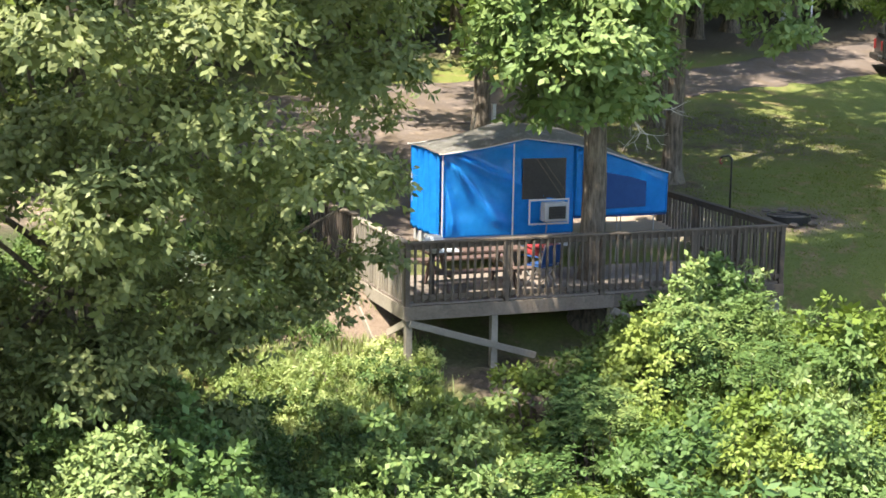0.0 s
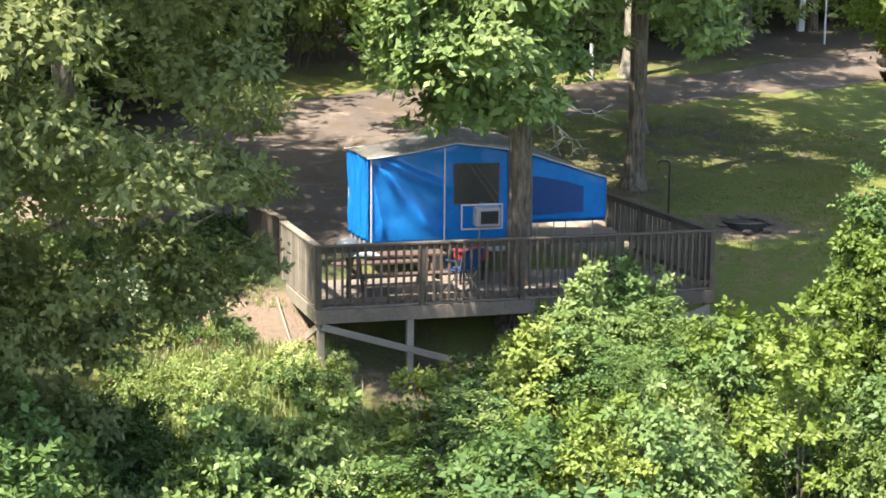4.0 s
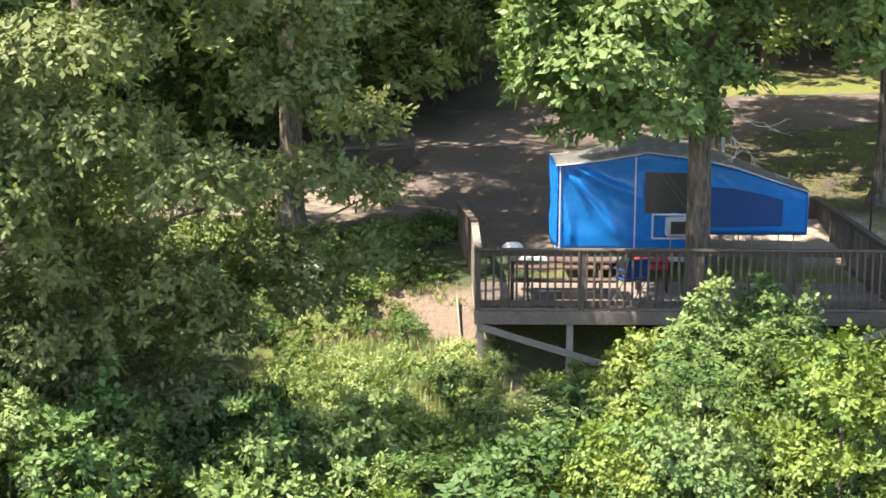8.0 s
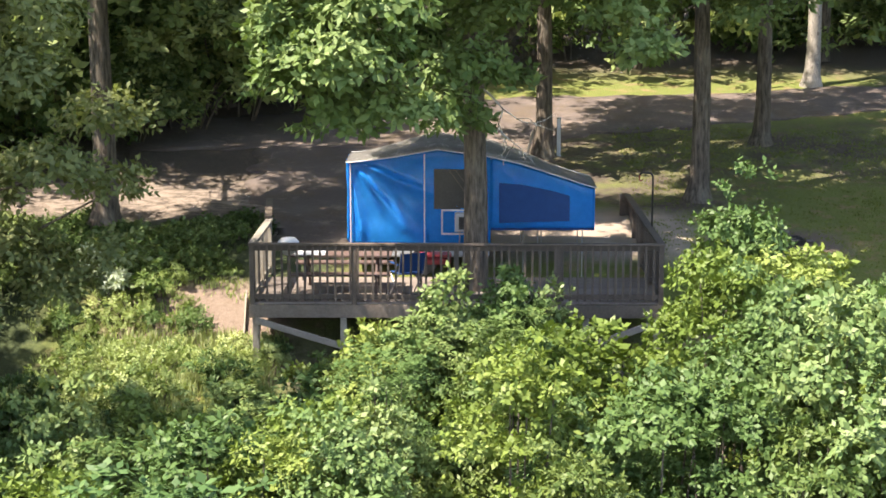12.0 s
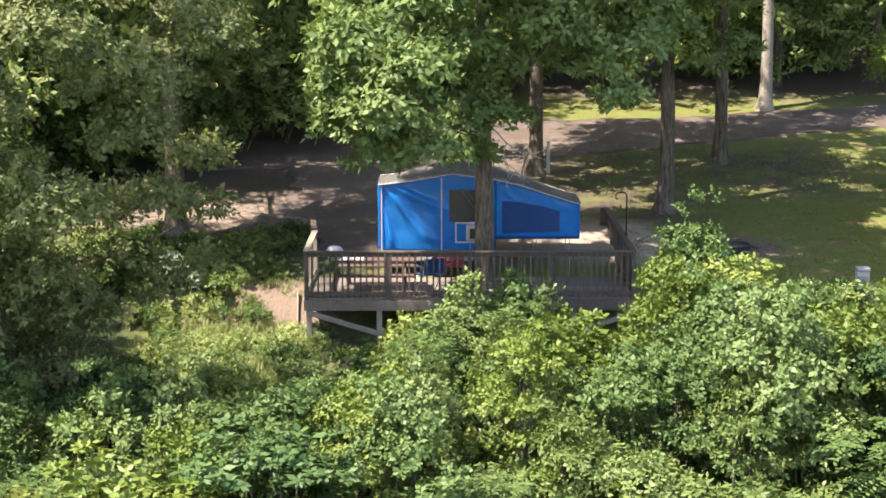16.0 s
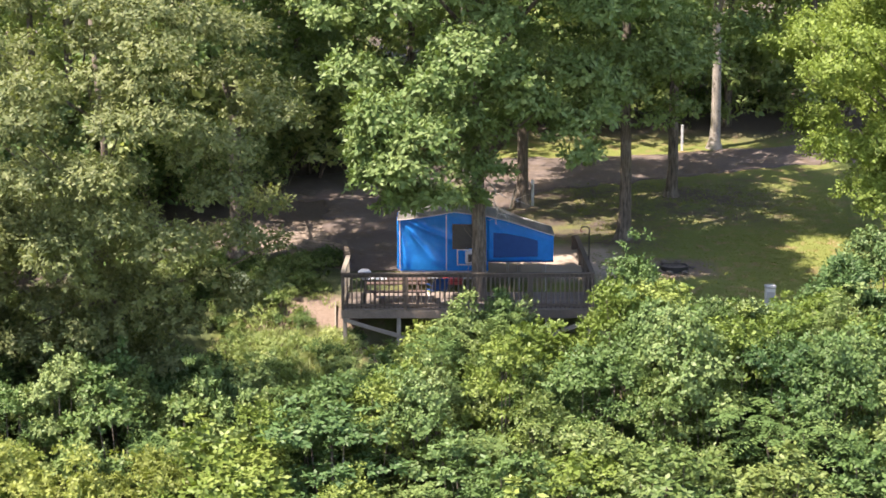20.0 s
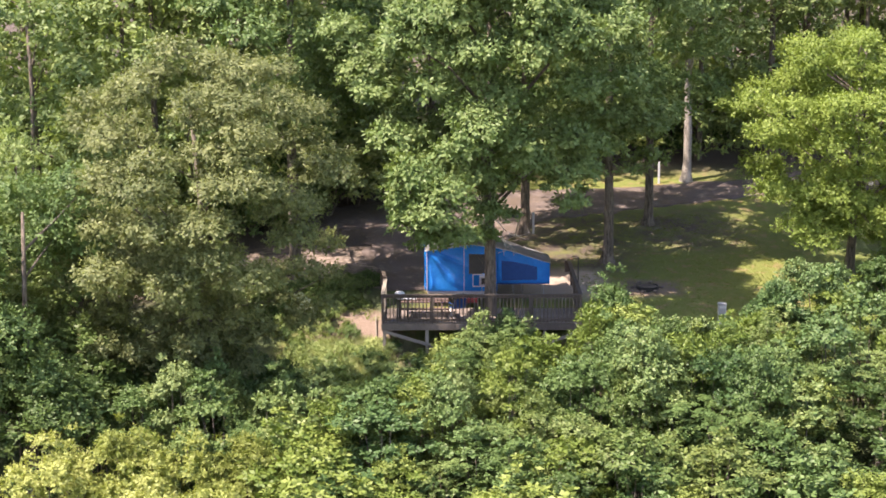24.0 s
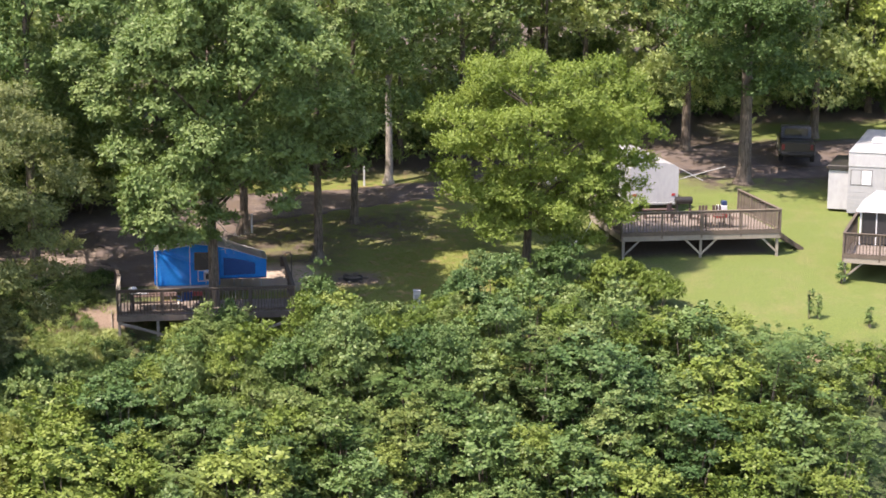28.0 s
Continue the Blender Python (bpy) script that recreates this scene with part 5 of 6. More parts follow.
def grill():
    t = thing("kettle_grill", "round grill with a white lid on a dark stand", "grill", (0.62, 0.42, 0))
    part("lid", lathebm([(0.05, 0.16), (0.13, 0.14), (0.19, 0.08), (0.20, 0.0), (0.18, -0.01)][::-1], 20, (0, 0, 0.95)), M["white_trim"], t, "white domed lid", True)
    part("bowl", lathebm([(0.06, 0.78), (0.15, 0.84), (0.195, 0.935)], 20), M["white_trim"], t, "", True)
    part("column", tubebm([(0, 0, 0.05), (0, 0, 0.8)], 0.035, 10), M["black_metal"], t)
    for a in (0, 120, 240):
        part("foot", beambm((0, 0, 0.03), (0.25 * math.cos(radians(a)), 0.25 * math.sin(radians(a)), 0.02), 0.03, 0.03), M["black_metal"], t)


grill()


def folding_chair(at, turn, fabric, label):
    t = thing("camp_chair", label, "chair", at, turn)
    for x in (-0.24, 0.24):
        part("leg", tubebm([(x, -0.22, 0), (x, 0.2, 0.46)], 0.011, 6), M["steel"], t)
        part("leg", tubebm([(x, 0.22, 0), (x, -0.22, 0.44)], 0.011, 6), M["steel"], t)
        part("back_tube", tubebm([(x, 0.2, 0.42), (x, 0.3, 0.86)], 0.011, 6), M["steel"], t)
        part("armrest", boxbm((x - 0.03, -0.24, 0.60), (x + 0.03, 0.24, 0.625), 0.006), M[fabric], t)
    part("seat", boxbm((-0.24, -0.22, 0.43), (0.24, 0.22, 0.45), 0.006), M[fabric], t)
    part("backrest", boxbm((-0.24, 0, 0.0), (0.24, 0.02, 0.36), 0.006, pose(0, 0.21, 0.48, -13, 0, 0)), M[fabric], t)


folding_chair((2.75, 0.62, 0), 205, "canvas_dark", "navy folding camp chair with pale steel tubes on the deck")


def red_cooler():
    t = thing("cooler", "red plastic cooler on a dark stand on the deck", "cooler", (3.25, 1.6, 0))
    part("tub", boxbm((-0.30, -0.19, 0.42), (0.30, 0.19, 0.55), 0.03), M["red"], t)
    part("lid", boxbm((-0.31, -0.20, 0.555), (0.31, 0.20, 0.61), 0.02), M["red"], t)
    for x in (-0.26, 0.26):
        for y in (-0.15, 0.15):
            part("leg", boxbm((x - 0.02, y - 0.02, 0), (x + 0.02, y + 0.02, 0.42)), M["black_metal"], t)


red_cooler()


def lantern_hook():
    t = thing("lantern_hook", "black steel lantern pole clamped to the railing", "lamp pole", (DECK_W + 0.05, 2.03, 0.55))
    pts = [(0, 0, 0), (0, 0, 1.45)] + [(-0.09 + 0.09 * math.cos(a), 0, 1.45 + 0.09 * math.sin(a)) for a in np.linspace(0.3, math.pi / 2, 5)] + [(-0.2, 0, 1.54), (-0.25, 0, 1.50)]
    part("pole", tubebm(pts, 0.02, 8), M["black_metal"], t, smooth=True)
    part("hook", tubebm([(-0.25, 0, 1.50), (-0.26, 0, 1.42), (-0.23, 0, 1.38), (-0.20, 0, 1.41)], 0.014, 6), M["red"], t)
    part("clamp", boxbm((-0.04, -0.04, 0.42), (0.03, 0.04, 0.5), 0.005), M["steel"], t)


lantern_hook()


def fire_ring():
    t = thing("fire_ring", "dark steel fire ring with ash and stones on the grass", "fire pit", place(10.3, 4.55))
    bm = bmesh.new()
    lathe(bm, [(0.47, -0.2), (0.47, 0.08), (0.44, 0.08), (0.44, -0.05)], 28)
    part("ring", bm, M["black_metal"], t, smooth=False)
    part("ash_bed", lathebm([(0.1, 0.06), (0.43, 0.03), (0.43, 0.0)][::-1], 20), M["ash"], t)
    g = np.random.default_rng(8)
    for i in range(3):
        part("grate_bar", tubebm([(-0.42, -0.2 + 0.2 * i, 0.09), (0.42, -0.2 + 0.2 * i, 0.09)], 0.01, 6), M["black_metal"], t)
    for k in range(6):
        a = k * 1.05 + g.uniform(-0.2, 0.2)
        bm = bmesh.new()
        bmesh.ops.create_icosphere(bm, subdivisions=2, radius=0.11)
        for v in bm.verts:
            v.co *= 1 + 0.35 * noise.noise(v.co * 9 + Vector((k, 0, 0)))
            v.co.z *= 0.42
        bmesh.ops.translate(bm, verts=bm.verts, vec=(0.58 * math.cos(a), 0.58 * math.sin(a), 0.147 * 0.58 * math.sin(a) + 0.03))
        part("stone", bm, M["stone"], t)


fire_ring()


def post_thing(name, label, at, w, h, material, cap=None):
    t = thing(name, label, "post", at)
    part("shaft", boxbm((-w / 2, -w / 2, -0.3), (w / 2, w / 2, h), 0.008), M[material], t)
    part("cap", boxbm((-w / 2 - 0.01, -w / 2 - 0.01, h), (w / 2 + 0.01, w / 2 + 0.01, h + 0.025), 0.006), M[cap or material], t)
    return t


post_thing("site_post", "white painted wooden site post by the road", place(6.1, 11.15), 0.09, 0.93, "white_trim")
post_thing("site_post", "white painted wooden site post beyond the road", place(12.4, 18.6), 0.09, 1.0, "white_trim")
post_thing("site_post", "thin white painted post beside the road", place(22.9, 23.8), 0.055, 1.5, "white_trim")
post_thing("marker_post", "short white marker post beyond the road", place(23.4, 26.4), 0.22, 1.1, "white_trim")
st = thing("leaning_stake", "pale wooden stake leaning by the tree", "stake", place(5.25, 10.7))
part("shaft", beambm((0, 0, -0.1), (0.22, 0.1, 0.75), 0.05, 0.05), M["wood_pale"], st)


def power_pedestal():
    t = thing("utility_pedestal", "pale grey metal utility box standing in the brush", "utility box", place(12.75, 1.2))
    part("box", boxbm((-0.15, -0.1, -0.2), (0.15, 0.1, 0.85), 0.015), M["pedestal"], t)
    part("hood", boxbm((-0.165, -0.125, 0.85), (0.165, 0.115, 0.95), 0.02), M["grey_paint"], t)
    part("door", boxbm((-0.12, -0.115, 0.3), (0.12, -0.102, 0.75), 0.004), M["grey_paint"], t)


power_pedestal()


# Dark stalks of tall weeds at the lawn's lower border.
def tall_weed(at, height):
    t = thing("tall_weed", "dark upright weed stalk at the lawn's border", "weed", place(*at))
    g = np.random.default_rng(int(at[0] * 50))
    for k in range(3):
        x, y = g.normal(0, 0.06, 2)
        part("stem", tubebm([(x, y, -0.1), (x * 1.3, y * 1.3, height * 0.6), (x * 1.6, y * 1.6, height)], [0.014, 0.01, 0.004], 5), M["bark"], t)
    ob = new("leaves", leaf_mesh("leaves", crown_points(g, [((0, 0, z), 0.12) for z in np.arange(0.25, height, 0.18)], 260, twig=0.3), 0.1, M["leaf_brush"], g))
    ob.parent = t


for at, h in (((29.5, -1.9), 1.25), ((29.85, -1.95), 1.15), ((31.9, -2.6), 0.8)):
    tall_weed(at, h)


# ---- the second and third decks, with their trailers ----
def lawn_deck(label, at, turn, w, d, wood, runs):
    """A raised deck whose near left corner stands at `at`."""
    deck = thing("deck", label, "deck", at, turn)
    place_m = pose(*at, 0, 0, turn)
    n = int(d / 0.15)
    for i in range(n):
        part("plank", boxbm((0, i * d / n + 0.005, -0.04), (w, (i + 1) * d / n - 0.005, 0)), M["plank"], deck)
    for lo, hi in (((-0.03, -0.04, -0.30), (w + 0.03, 0, -0.042)), ((-0.03, d, -0.30), (w + 0.03, d + 0.04, -0.042)), ((-0.04, 0, -0.30), (0, d, -0.042)), ((w, 0, -0.30), (w + 0.04, d, -0.042))):
        part("rim_board", boxbm(lo, hi), M["wood_pale"], deck)
    part("toe_board", boxbm((-0.03, -0.06, -0.06), (w + 0.03, -0.042, 0.10)), M["wood"], deck)
    for i in range(3):
        x = 0.1 + (w - 0.2) * i / 2
        for y in (0.1, d / 2, d - 0.1):
            p = place_m @ Vector((x, y, 0))
            g = ground_z(p.x, p.y) - at[2]
            if g < -0.35:
                part("support_post", boxbm((x - 0.06, y - 0.06, g - 0.3), (x + 0.06, y + 0.06, -0.05)), M["wood_pale"], deck)
        for s in (-1, 1):
            if 0 < x + s * 0.7 < w:
                part("brace", beambm((x, 0.06, -1.0), (x + s * 0.75, 0.06, -0.3), 0.05, 0.09), M["wood_pale"], deck)
    for a, b, k in [((0, 0), (w, 0), 5), ((0, 0.1), (0, d), 4), ((w, 0.1), (w, d), 4)][:runs]:
        rail_run(deck, a, b, 1.1, 0, k, 0.145, wood, 1)
    return deck


D2 = (23.15, 6.0, 7.75, 6.2, 1.72)
lawn_deck("raised wooden deck with baluster railings on the lawn", (23.15, 6.0, 1.72), 0, 7.75, 6.2, "wood_mid", 3)
TURN3 = -28.0
D3 = (32.6, 2.3, 1.2)
FOOT = (32.45, 2.0)
lawn_deck("raised wooden deck with railings beside the larger trailer", D3, TURN3, 6.5, 6.0, "wood", 2)


def steps(at, n, turn, label):
    t = thing("deck_steps", label, "steps", at, turn)
    for i in range(n):
        part("tread", boxbm((0.28 * i, -0.5, -0.19 * (i + 1) - 0.04), (0.28 * i + 0.30, 0.5, -0.19 * (i + 1))), M["wood_pale"], t)
    for y in (-0.5, 0.5):
        part("stringer", beambm((0, y, -0.15), (0.28 * n, y, -0.19 * n - 0.12), 0.04, 0.22), M["wood"], t)


steps((30.98, 7.3, 1.72), 5, 0, "wooden steps down from the deck to the lawn")


def panel_window(parent, x0, x1, z0, z1, y, split=True):
    w = part("window", boxbm((x0, y - 0.02, z0), (x1, y, z1), 0.006), M["black_metal"], parent)
    panes = [(x0 + 0.03, (x0 + x1) / 2 - 0.015), ((x0 + x1) / 2 + 0.015, x1 - 0.03)] if split else [(x0 + 0.03, x1 - 0.03)]
    for k, (a, b) in enumerate(panes):
        part("pane", boxbm((a, y - 0.026, z0 + 0.03), (b, y - 0.021, z1 - 0.03)), M["white_trim" if k else "grey_paint"], w, "drawn white blind behind glass" if k else "")


def wheel(parent, x, y, z, r=0.33, w=0.2, along_x=True):
    t = part("tyre", lathebm([(r * 0.55, -w / 2), (r * 0.92, -w / 2), (r, -w / 3), (r, w / 3), (r * 0.92, w / 2), (r * 0.55, w / 2)], 22), M["rubber"], parent, smooth=False)
    t.matrix_basis = pose(x, y, z, 90, 0, 0) if along_x else pose(x, y, z, 0, 90, 0)
    part("rim", lathebm([(r * 0.2, -w / 2 - 0.01), (r * 0.55, -w / 2 + 0.02), (r * 0.55, w / 2 - 0.02), (r * 0.2, w / 2 + 0.01)], 16), M["steel"], t)


def white_trailer():
    x0, x1, y0, y1 = 25.4, 27.95, 13.0, 20.6
    z = ground_z(26.7, 13.0)
    t = thing("travel_trailer", "white travel trailer with rounded roof behind the second deck", "trailer")
    bm = bmesh.new()
    prof = [(x0, z + 0.55), (x1, z + 0.55), (x1, z + 2.28), (x1 - 0.25, z + 2.46), (x1 - 0.8, z + 2.56), (x0 + 0.8, z + 2.56), (x0 + 0.25, z + 2.46), (x0, z + 2.28)]
    sheet(bm, prof, y1 - y0)
    bmesh.ops.translate(bm, verts=bm.verts, vec=(0, y0, 0))
    part("body", bm, M["white_paint"], t)
    part("skirt", boxbm((x0 + 0.1, y0 + 0.1, z + 0.3), (x1 - 0.1, y1 - 0.1, z + 0.56)), M["black_metal"], t)
    for y in (14.1, 17.4):
        sw = part("side_window", boxbm((x0 - 0.02, y, z + 1.45), (x0, y + 0.8, z + 2.0), 0.006), M["black_metal"], t)
        part("pane", boxbm((x0 - 0.026, y + 0.04, z + 1.49), (x0 - 0.021, y + 0.76, z + 1.96)), M["dark_glass"], sw)
    for x in (x0 + 0.15, x1 - 0.35):
        part("tail_light", boxbm((x, y0 - 0.03, z + 0.85), (x + 0.2, y0, z + 0.98), 0.01), M["red"], t)
    part("bumper", boxbm((x0 + 0.05, y0 - 0.12, z + 0.42), (x1 - 0.05, y0 - 0.02, z + 0.54), 0.02), M["grey_paint"], t)
    part("roof_vent", boxbm((x0 + 0.9, y0 + 2, z + 2.54), (x0 + 1.4, y0 + 2.5, z + 2.7), 0.03), M["white_trim"], t)
    part("antenna", tubebm([(x0 + 0.4, y0 + 2.2, z + 2.45), (x0 + 0.4, y0 + 2.2, z + 3.5)], 0.02, 6), M["white_trim"], t)
    part("antenna_arm", boxbm((x0 - 0.1, y0 + 2.15, z + 3.5), (x0 + 0.9, y0 + 2.25, z + 3.55)), M["white_trim"], t)
    for y in (15.8, 16.7):
        for x in (x0 + 0.1, x1 - 0.1):
            wheel(t, x, y, z + 0.75, along_x=False)
    for k in range(3):
        part("stripe", boxbm((x0 - 0.012, y0 + 0.3, z + 1.2 + 0.14 * k), (x0 - 0.002, y1 - 0.3, z + 1.26 + 0.14 * k)), M["grey_paint"], t)
    for a, b in (((x1, 14.0, z + 2.3), (x1 + 1.5, 13.6, z + 1.5)), ((x1, 13.4, z + 1.6), (x1 + 2.6, 13.4, z + 2.25))):
        part("awning_arm", tubebm([a, b], 0.024, 6), M["grey_paint"], t)


white_trailer()


def large_trailer():
    z = 0.0
    x0, x1, y0, y1 = 0.0, 2.6, 0.0, 9.9
    at = (36.5, 11.6, ground_z(37.5, 12) - 0.35)
    t = thing("fifth_wheel_trailer", "tall white and grey trailer with a slide-out, beside the third deck", "trailer", at, TURN3)
    bm = bmesh.new()
    sheet(bm, [(x0, z + 0.5), (x1, z + 0.5), (x1, z + 3.45), (x1 - 0.2, z + 3.62), (x0 + 0.2, z + 3.62), (x0, z + 3.45)], y1 - y0)
    part("body", bm, M["grey_paint"], t, "grey panelled body")
    part("roof", boxbm((x0 - 0.02, y0 - 0.06, z + 3.60), (x1 + 0.02, y1, z + 3.70), 0.03), M["white_paint"], t)
    part("roof_nose", boxbm((x0 - 0.01, y0 - 0.03, z + 2.9), (x1 + 0.01, y0 + 0.02, z + 3.6), 0.01), M["white_paint"], t)
    panel_window(t, x0 + 0.12, x0 + 1.2, z + 1.95, z + 2.75, y0)
    for i in range(6):
        part("panel_rib", boxbm((x0, y0 - 0.012, z + 0.6 + 0.2 * i), (x1, y0 - 0.002, z + 0.62 + 0.2 * i)), M["white_paint"], t)
    so = part("slide_out", boxbm((x0 - 1.05, y0 + 0.6, z + 0.55), (x0, y0 + 4.6, z + 2.6), 0.02), M["white_paint"], t, "white slide-out room")
    part("awning_roof", boxbm((x0 - 1.12, y0 + 0.5, z + 2.61), (x0, y0 + 4.7, z + 2.85), 0.03), M["black_metal"], so)
    for y in (4.8, 5.7):
        for x in (0.1, 2.5):
            wheel(t, x, y, 0.36, 0.36, 0.22, False)
    part("roof_unit", boxbm((0.8, 3.4, z + 3.7), (1.7, 4.4, z + 3.95), 0.05), M["white_trim"], t)


large_trailer()


def canopy():
    fz = D3[2]
    t = thing("canopy", "white canopy with sloped roof and dark mesh on a deck", "canopy", (34.35, 4.75, fz), TURN3)
    w, d, eave, ridge = 3.2, 2.8, 1.72, 2.35
    for x in (0.05, w - 0.05):
        for y in (0.05, d - 0.05):
            part("post", boxbm((x - 0.04, y - 0.04, 0), (x + 0.04, y + 0.04, eave), 0.006), M["white_trim"], t)
    bm = bmesh.new()
    lo = [bm.verts.new(p) for p in ((-0.15, -0.15, eave), (w + 0.15, -0.15, eave), (w + 0.15, d + 0.15, eave), (-0.15, d + 0.15, eave))]
    hi = [bm.verts.new(p) for p in ((0.55, 0.9, ridge), (w - 0.55, 0.9, ridge), (w - 0.55, d - 0.7, ridge), (0.55, d - 0.7, ridge))]
    for i in range(4):
        bm.faces.new((lo[i], lo[(i + 1) % 4], hi[(i + 1) % 4], hi[i]))
    bm.faces.new(hi)
    bm.faces.new(lo[::-1])
    part("roof", bm, M["white_paint"], t, "sloped white canopy roof")
    part("valance", boxbm((-0.15, -0.17, eave - 0.1), (w + 0.15, -0.152, eave)), M["white_trim"], t)
    part("front_screen", boxbm((0.12, 0.04, 0.1), (w - 0.12, 0.06, eave - 0.12)), M["screen"], t, "black mesh panel")
    part("side_screen", boxbm((0.04, 0.12, 0.1), (0.06, d - 0.12, eave - 0.12)), M["screen"], t, "black mesh panel")
    for k in range(3):
        part("mullion", boxbm((0.75 + 0.8 * k, 0.0, 0.05), (0.80 + 0.8 * k, 0.036, eave - 0.1)), M["white_trim"], t)
    part("curtain", boxbm((-0.02, 0.3, 0.1), (0.02, 0.55, eave - 0.15), 0.01), M["white_trim"], t)


canopy()


def deck_furniture():
    fz = D2[4]
    t = thing("patio_table", "brown patio table on the second deck", "table", (28.2, 7.6, fz))
    part("tabletop", boxbm((-0.7, -0.45, 0.70), (0.7, 0.45, 0.74), 0.01), M["brown_wood"], t)
    for x in (-0.6, 0.6):
        for y in (-0.35, 0.35):
            part("leg", boxbm((x - 0.025, y - 0.025, 0), (x + 0.025, y + 0.025, 0.70)), M["black_metal"], t)
    for x, y, a in ((27.2, 7.7, 90), (29.2, 7.5, 260), (27.9, 8.4, 0), (28.6, 8.4, 0), (26.6, 9.3, 40)):
        c = thing("patio_chair", "brown wooden patio chair on the second deck", "chair", (x, y, fz), a, "chairs round the patio table")
        part("seat", boxbm((-0.24, -0.24, 0.42), (0.24, 0.24, 0.46), 0.01), M["brown_wood"], c)
        for k in range(3):
            part("back_slat", boxbm((-0.22 + 0.16 * k, 0.22, 0.46), (-0.10 + 0.16 * k, 0.245, 0.9)), M["brown_wood"], c)
        for lx in (-0.21, 0.21):
            for ly in (-0.21, 0.21):
                part("leg", boxbm((lx - 0.02, ly - 0.02, 0), (lx + 0.02, ly + 0.02, 0.42)), M["brown_wood"], c)
    g = thing("barrel_grill", "black barrel grill on the second deck", "grill", (27.7, 11.2, fz), 0)
    bm = bmesh.new()
    tube(bm, [(-0.42, 0, 0.75), (0.42, 0, 0.75)], 0.19, 14)
    part("barrel", bm, M["black_metal"], g, smooth=False)
    for x in (-0.34, 0.34):
        for y in (-0.12, 0.12):
            part("leg", boxbm((x - 0.02, y - 0.02, 0), (x + 0.02, y + 0.02, 0.68)), M["black_metal"], g)
    # Plain coloured boxes, added to stand in for a bike-like object.
    s = thing("stacked_totes", "coloured boxes in place of a bike-like thing on the second deck", "box", (29.3, 10.2, fz))
    part("tote", boxbm((-0.3, -0.22, 0), (0.3, 0.22, 0.35), 0.02), M["red"], s)
    part("tote", boxbm((-0.2, -0.2, 0.355), (0.3, 0.2, 0.62), 0.02), M["white_trim"], s)
    part("tote", boxbm((0.05, -0.15, 0.625), (0.3, 0.15, 0.85), 0.02), M["blue_plastic"], s)
    w = thing("side_bench", "dark stained wooden bench on the second deck", "bench", (26.2, 10.5, fz))
    part("seat", boxbm((-0.8, -0.2, 0.42), (0.8, 0.2, 0.46), 0.01), M["brown_wood"], w)
    for x in (-0.7, 0.7):
        part("leg", boxbm((x - 0.03, -0.18, 0), (x + 0.03, 0.18, 0.42)), M["brown_wood"], w)


deck_furniture()

hose = thing("water_hose", "white hose hanging from the deck corner to the lawn", "hose")
pts = []
for i in range(13):
    f = i / 12
    x, y = 22.7 - 2.6 * f, 10.2 - 3.6 * f
    pts.append((x, y, max(ground_z(x, y) + 0.03, (1.7 - 1.5 * f ** 0.7 * 1.0) * 1.0 - 0.25 * math.sin(math.pi * f))))
part("tube", tubebm(pts, 0.035, 6), M["rope"], hose, smooth=True)


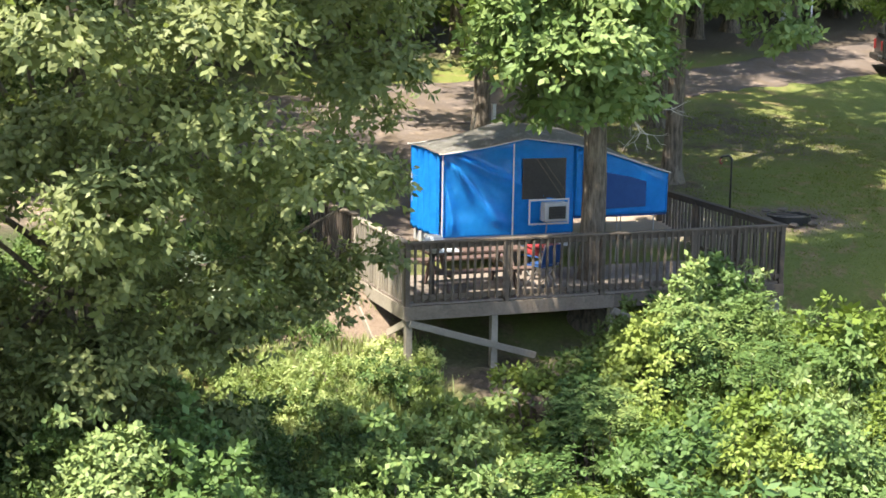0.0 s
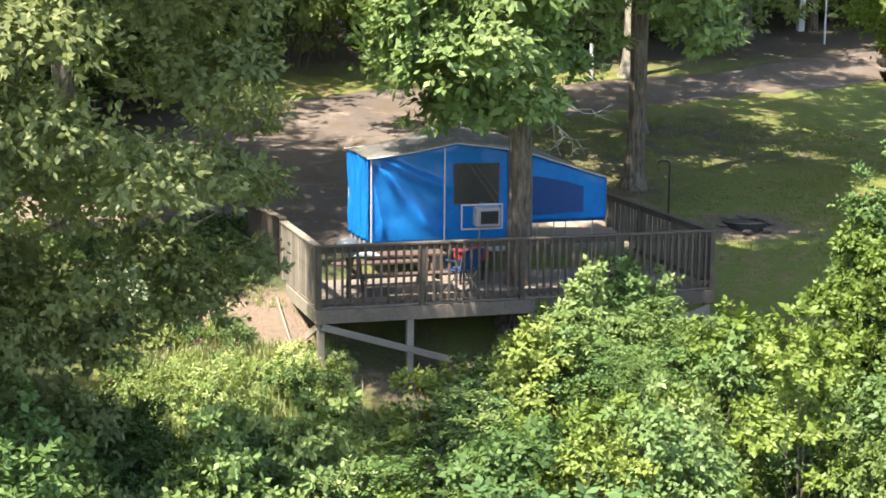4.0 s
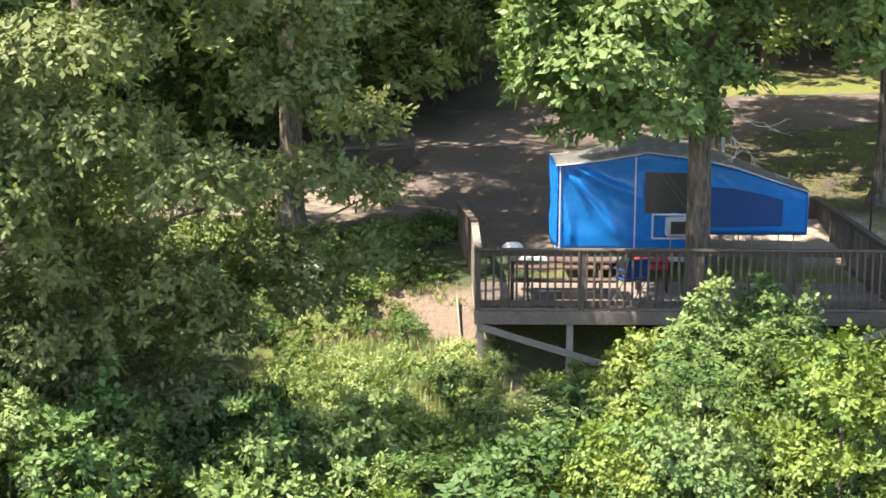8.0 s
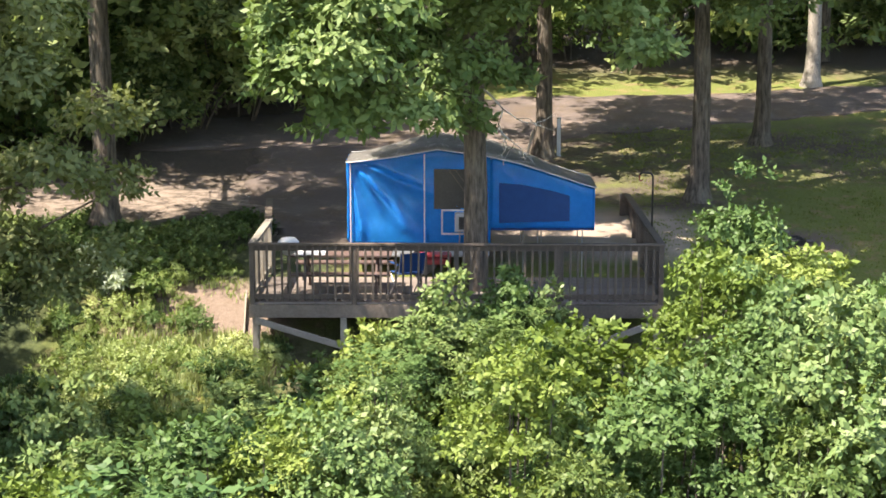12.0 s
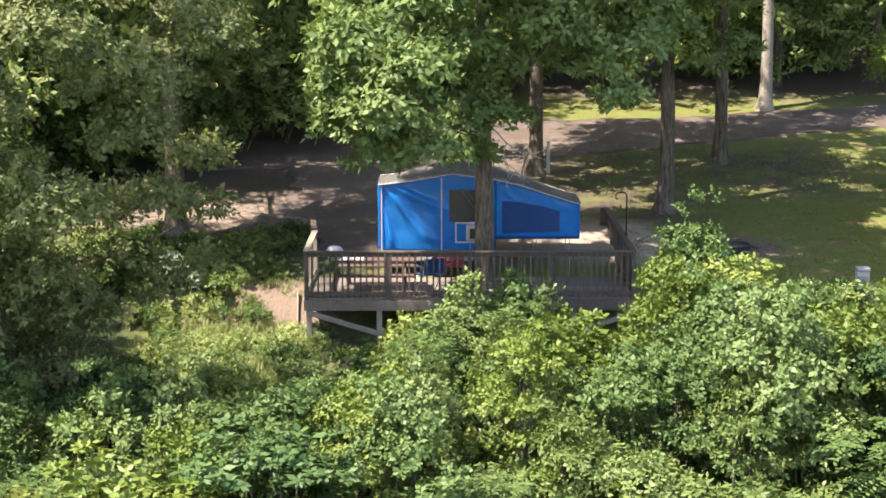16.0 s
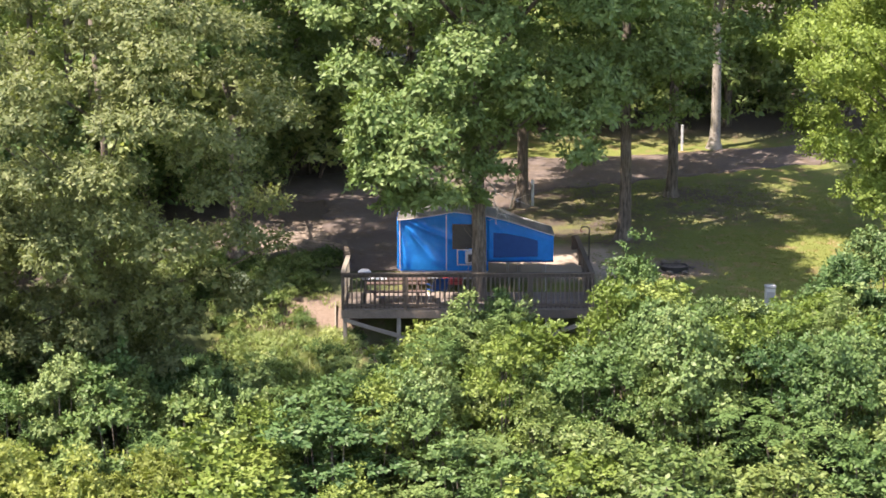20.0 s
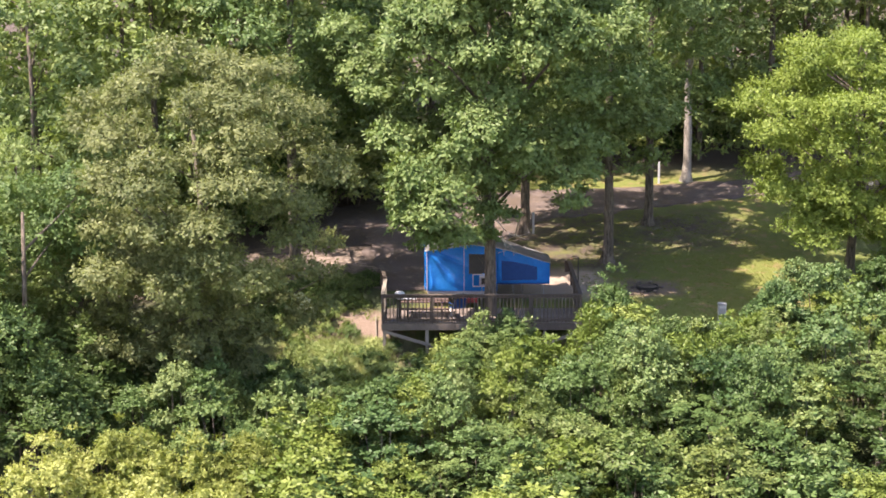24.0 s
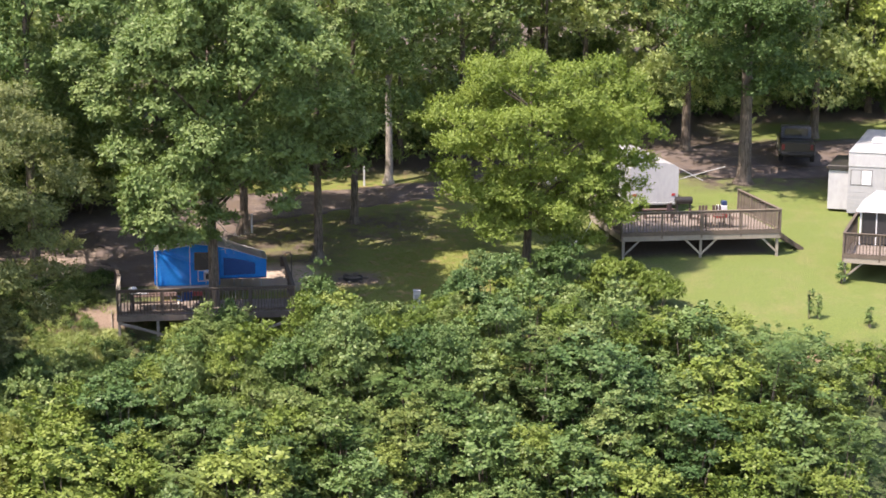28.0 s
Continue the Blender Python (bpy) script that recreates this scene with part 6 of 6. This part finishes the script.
# ---- vehicles ----
def pickup(at, turn, paint, label, wagon=False):
    """A crew-cab pickup, or a wagon with a full-length cab; its nose points along +x."""
    t = thing("wagon_car" if wagon else "pickup_truck", label, "car" if wagon else "pickup truck", at, turn)
    tail = 0.3 if wagon else 0.0
    part("frame", boxbm((-2.6 + tail, -0.75, 0.38), (2.5, 0.75, 0.55), 0.03), M["black_metal"], t)
    bm = bmesh.new()
    side = [(-2.75 + tail, 0.55), (2.65, 0.55), (2.72, 0.85), (2.65, 1.12), (1.35, 1.22), (-2.75 + tail, 1.18)]
    sheet(bm, side, 1.9)
    bmesh.ops.translate(bm, verts=bm.verts, vec=(0, -0.95, 0))
    bmesh.ops.bevel(bm, geom=bm.edges[:], offset=0.05, segments=2, affect="EDGES")
    part("body", bm, M[paint], t)
    if not wagon:
        part("bed_liner", boxbm((-2.62, -0.8, 1.14), (-0.75, 0.8, 1.19)), M["black_metal"], t)
    bm = bmesh.new()
    back_x = -2.42 if wagon else -0.65
    sheet(bm, [(back_x, 1.18), (1.45, 1.2), (0.75, 1.82), (back_x + 0.2, 1.86)], 1.66)
    bmesh.ops.translate(bm, verts=bm.verts, vec=(0, -0.83, 0))
    bmesh.ops.bevel(bm, geom=bm.edges[:], offset=0.05, segments=2, affect="EDGES")
    cab = part("cab", bm, M[paint], t)
    for y in (-0.842, 0.832):
        for a, b in ((-0.42, 0.08), (0.16, 0.95)) + (((-2.15, -1.35), (-1.27, -0.5)) if wagon else ()):
            part("side_window", sheetbm([(a, 1.27), (b + (0.1 if b > 0.5 else 0), 1.27), (b - (0.22 if b > 0.5 else 0), 1.74), (a + 0.04, 1.76)], y, 0.012), M["dark_glass"], cab)
    part("rear_window", boxbm((back_x - 0.03, -0.65, 1.32), (back_x + 0.05, 0.65, 1.75)), M["dark_glass"], cab)
    for y in (-0.86, 0.70):
        part("tail_light", boxbm((-2.79 + tail, y, 0.8), (-2.74 + tail, y + 0.16, 1.1), 0.01), M["red_body"], t)
    part("bumper", boxbm((-2.9 + tail, -0.9, 0.5), (-2.72 + tail, 0.9, 0.68), 0.03), M["black_metal"], t)
    for x in (-1.65, 1.75):
        for y in (-0.86, 0.86):
            wheel(t, x, y, 0.39, 0.39, 0.24)
            part("wheel_arch", tubebm([(x + 0.47 * math.cos(a), y * 1.10, 0.42 + 0.47 * math.sin(a)) for a in np.linspace(0.1, math.pi - 0.1, 9)], 0.045, 6), M["grey_paint"], t, smooth=True)


pickup((23.95, 17.05, ground_z(23.95, 17.05) + 0.06), -27, "dark_body", "black wagon car parked at the road's edge", True)
pickup((37.6, 22.2, ground_z(37.6, 22.2) + 0.08), 72, "dark_body", "dark pickup truck parked on the pad by the tall trailer")

fb = np.random.default_rng(71)
foot = shrub("small pale green plant at the foot of a deck post", fb, "leaf_vine", 420, 0.09, [((0, 0, 0.3), 0.22), ((0.08, 0.05, 0.65), 0.18), ((-0.05, 0, 0.9), 0.12)], "")
foot.matrix_basis = pose(*place(*FOOT))
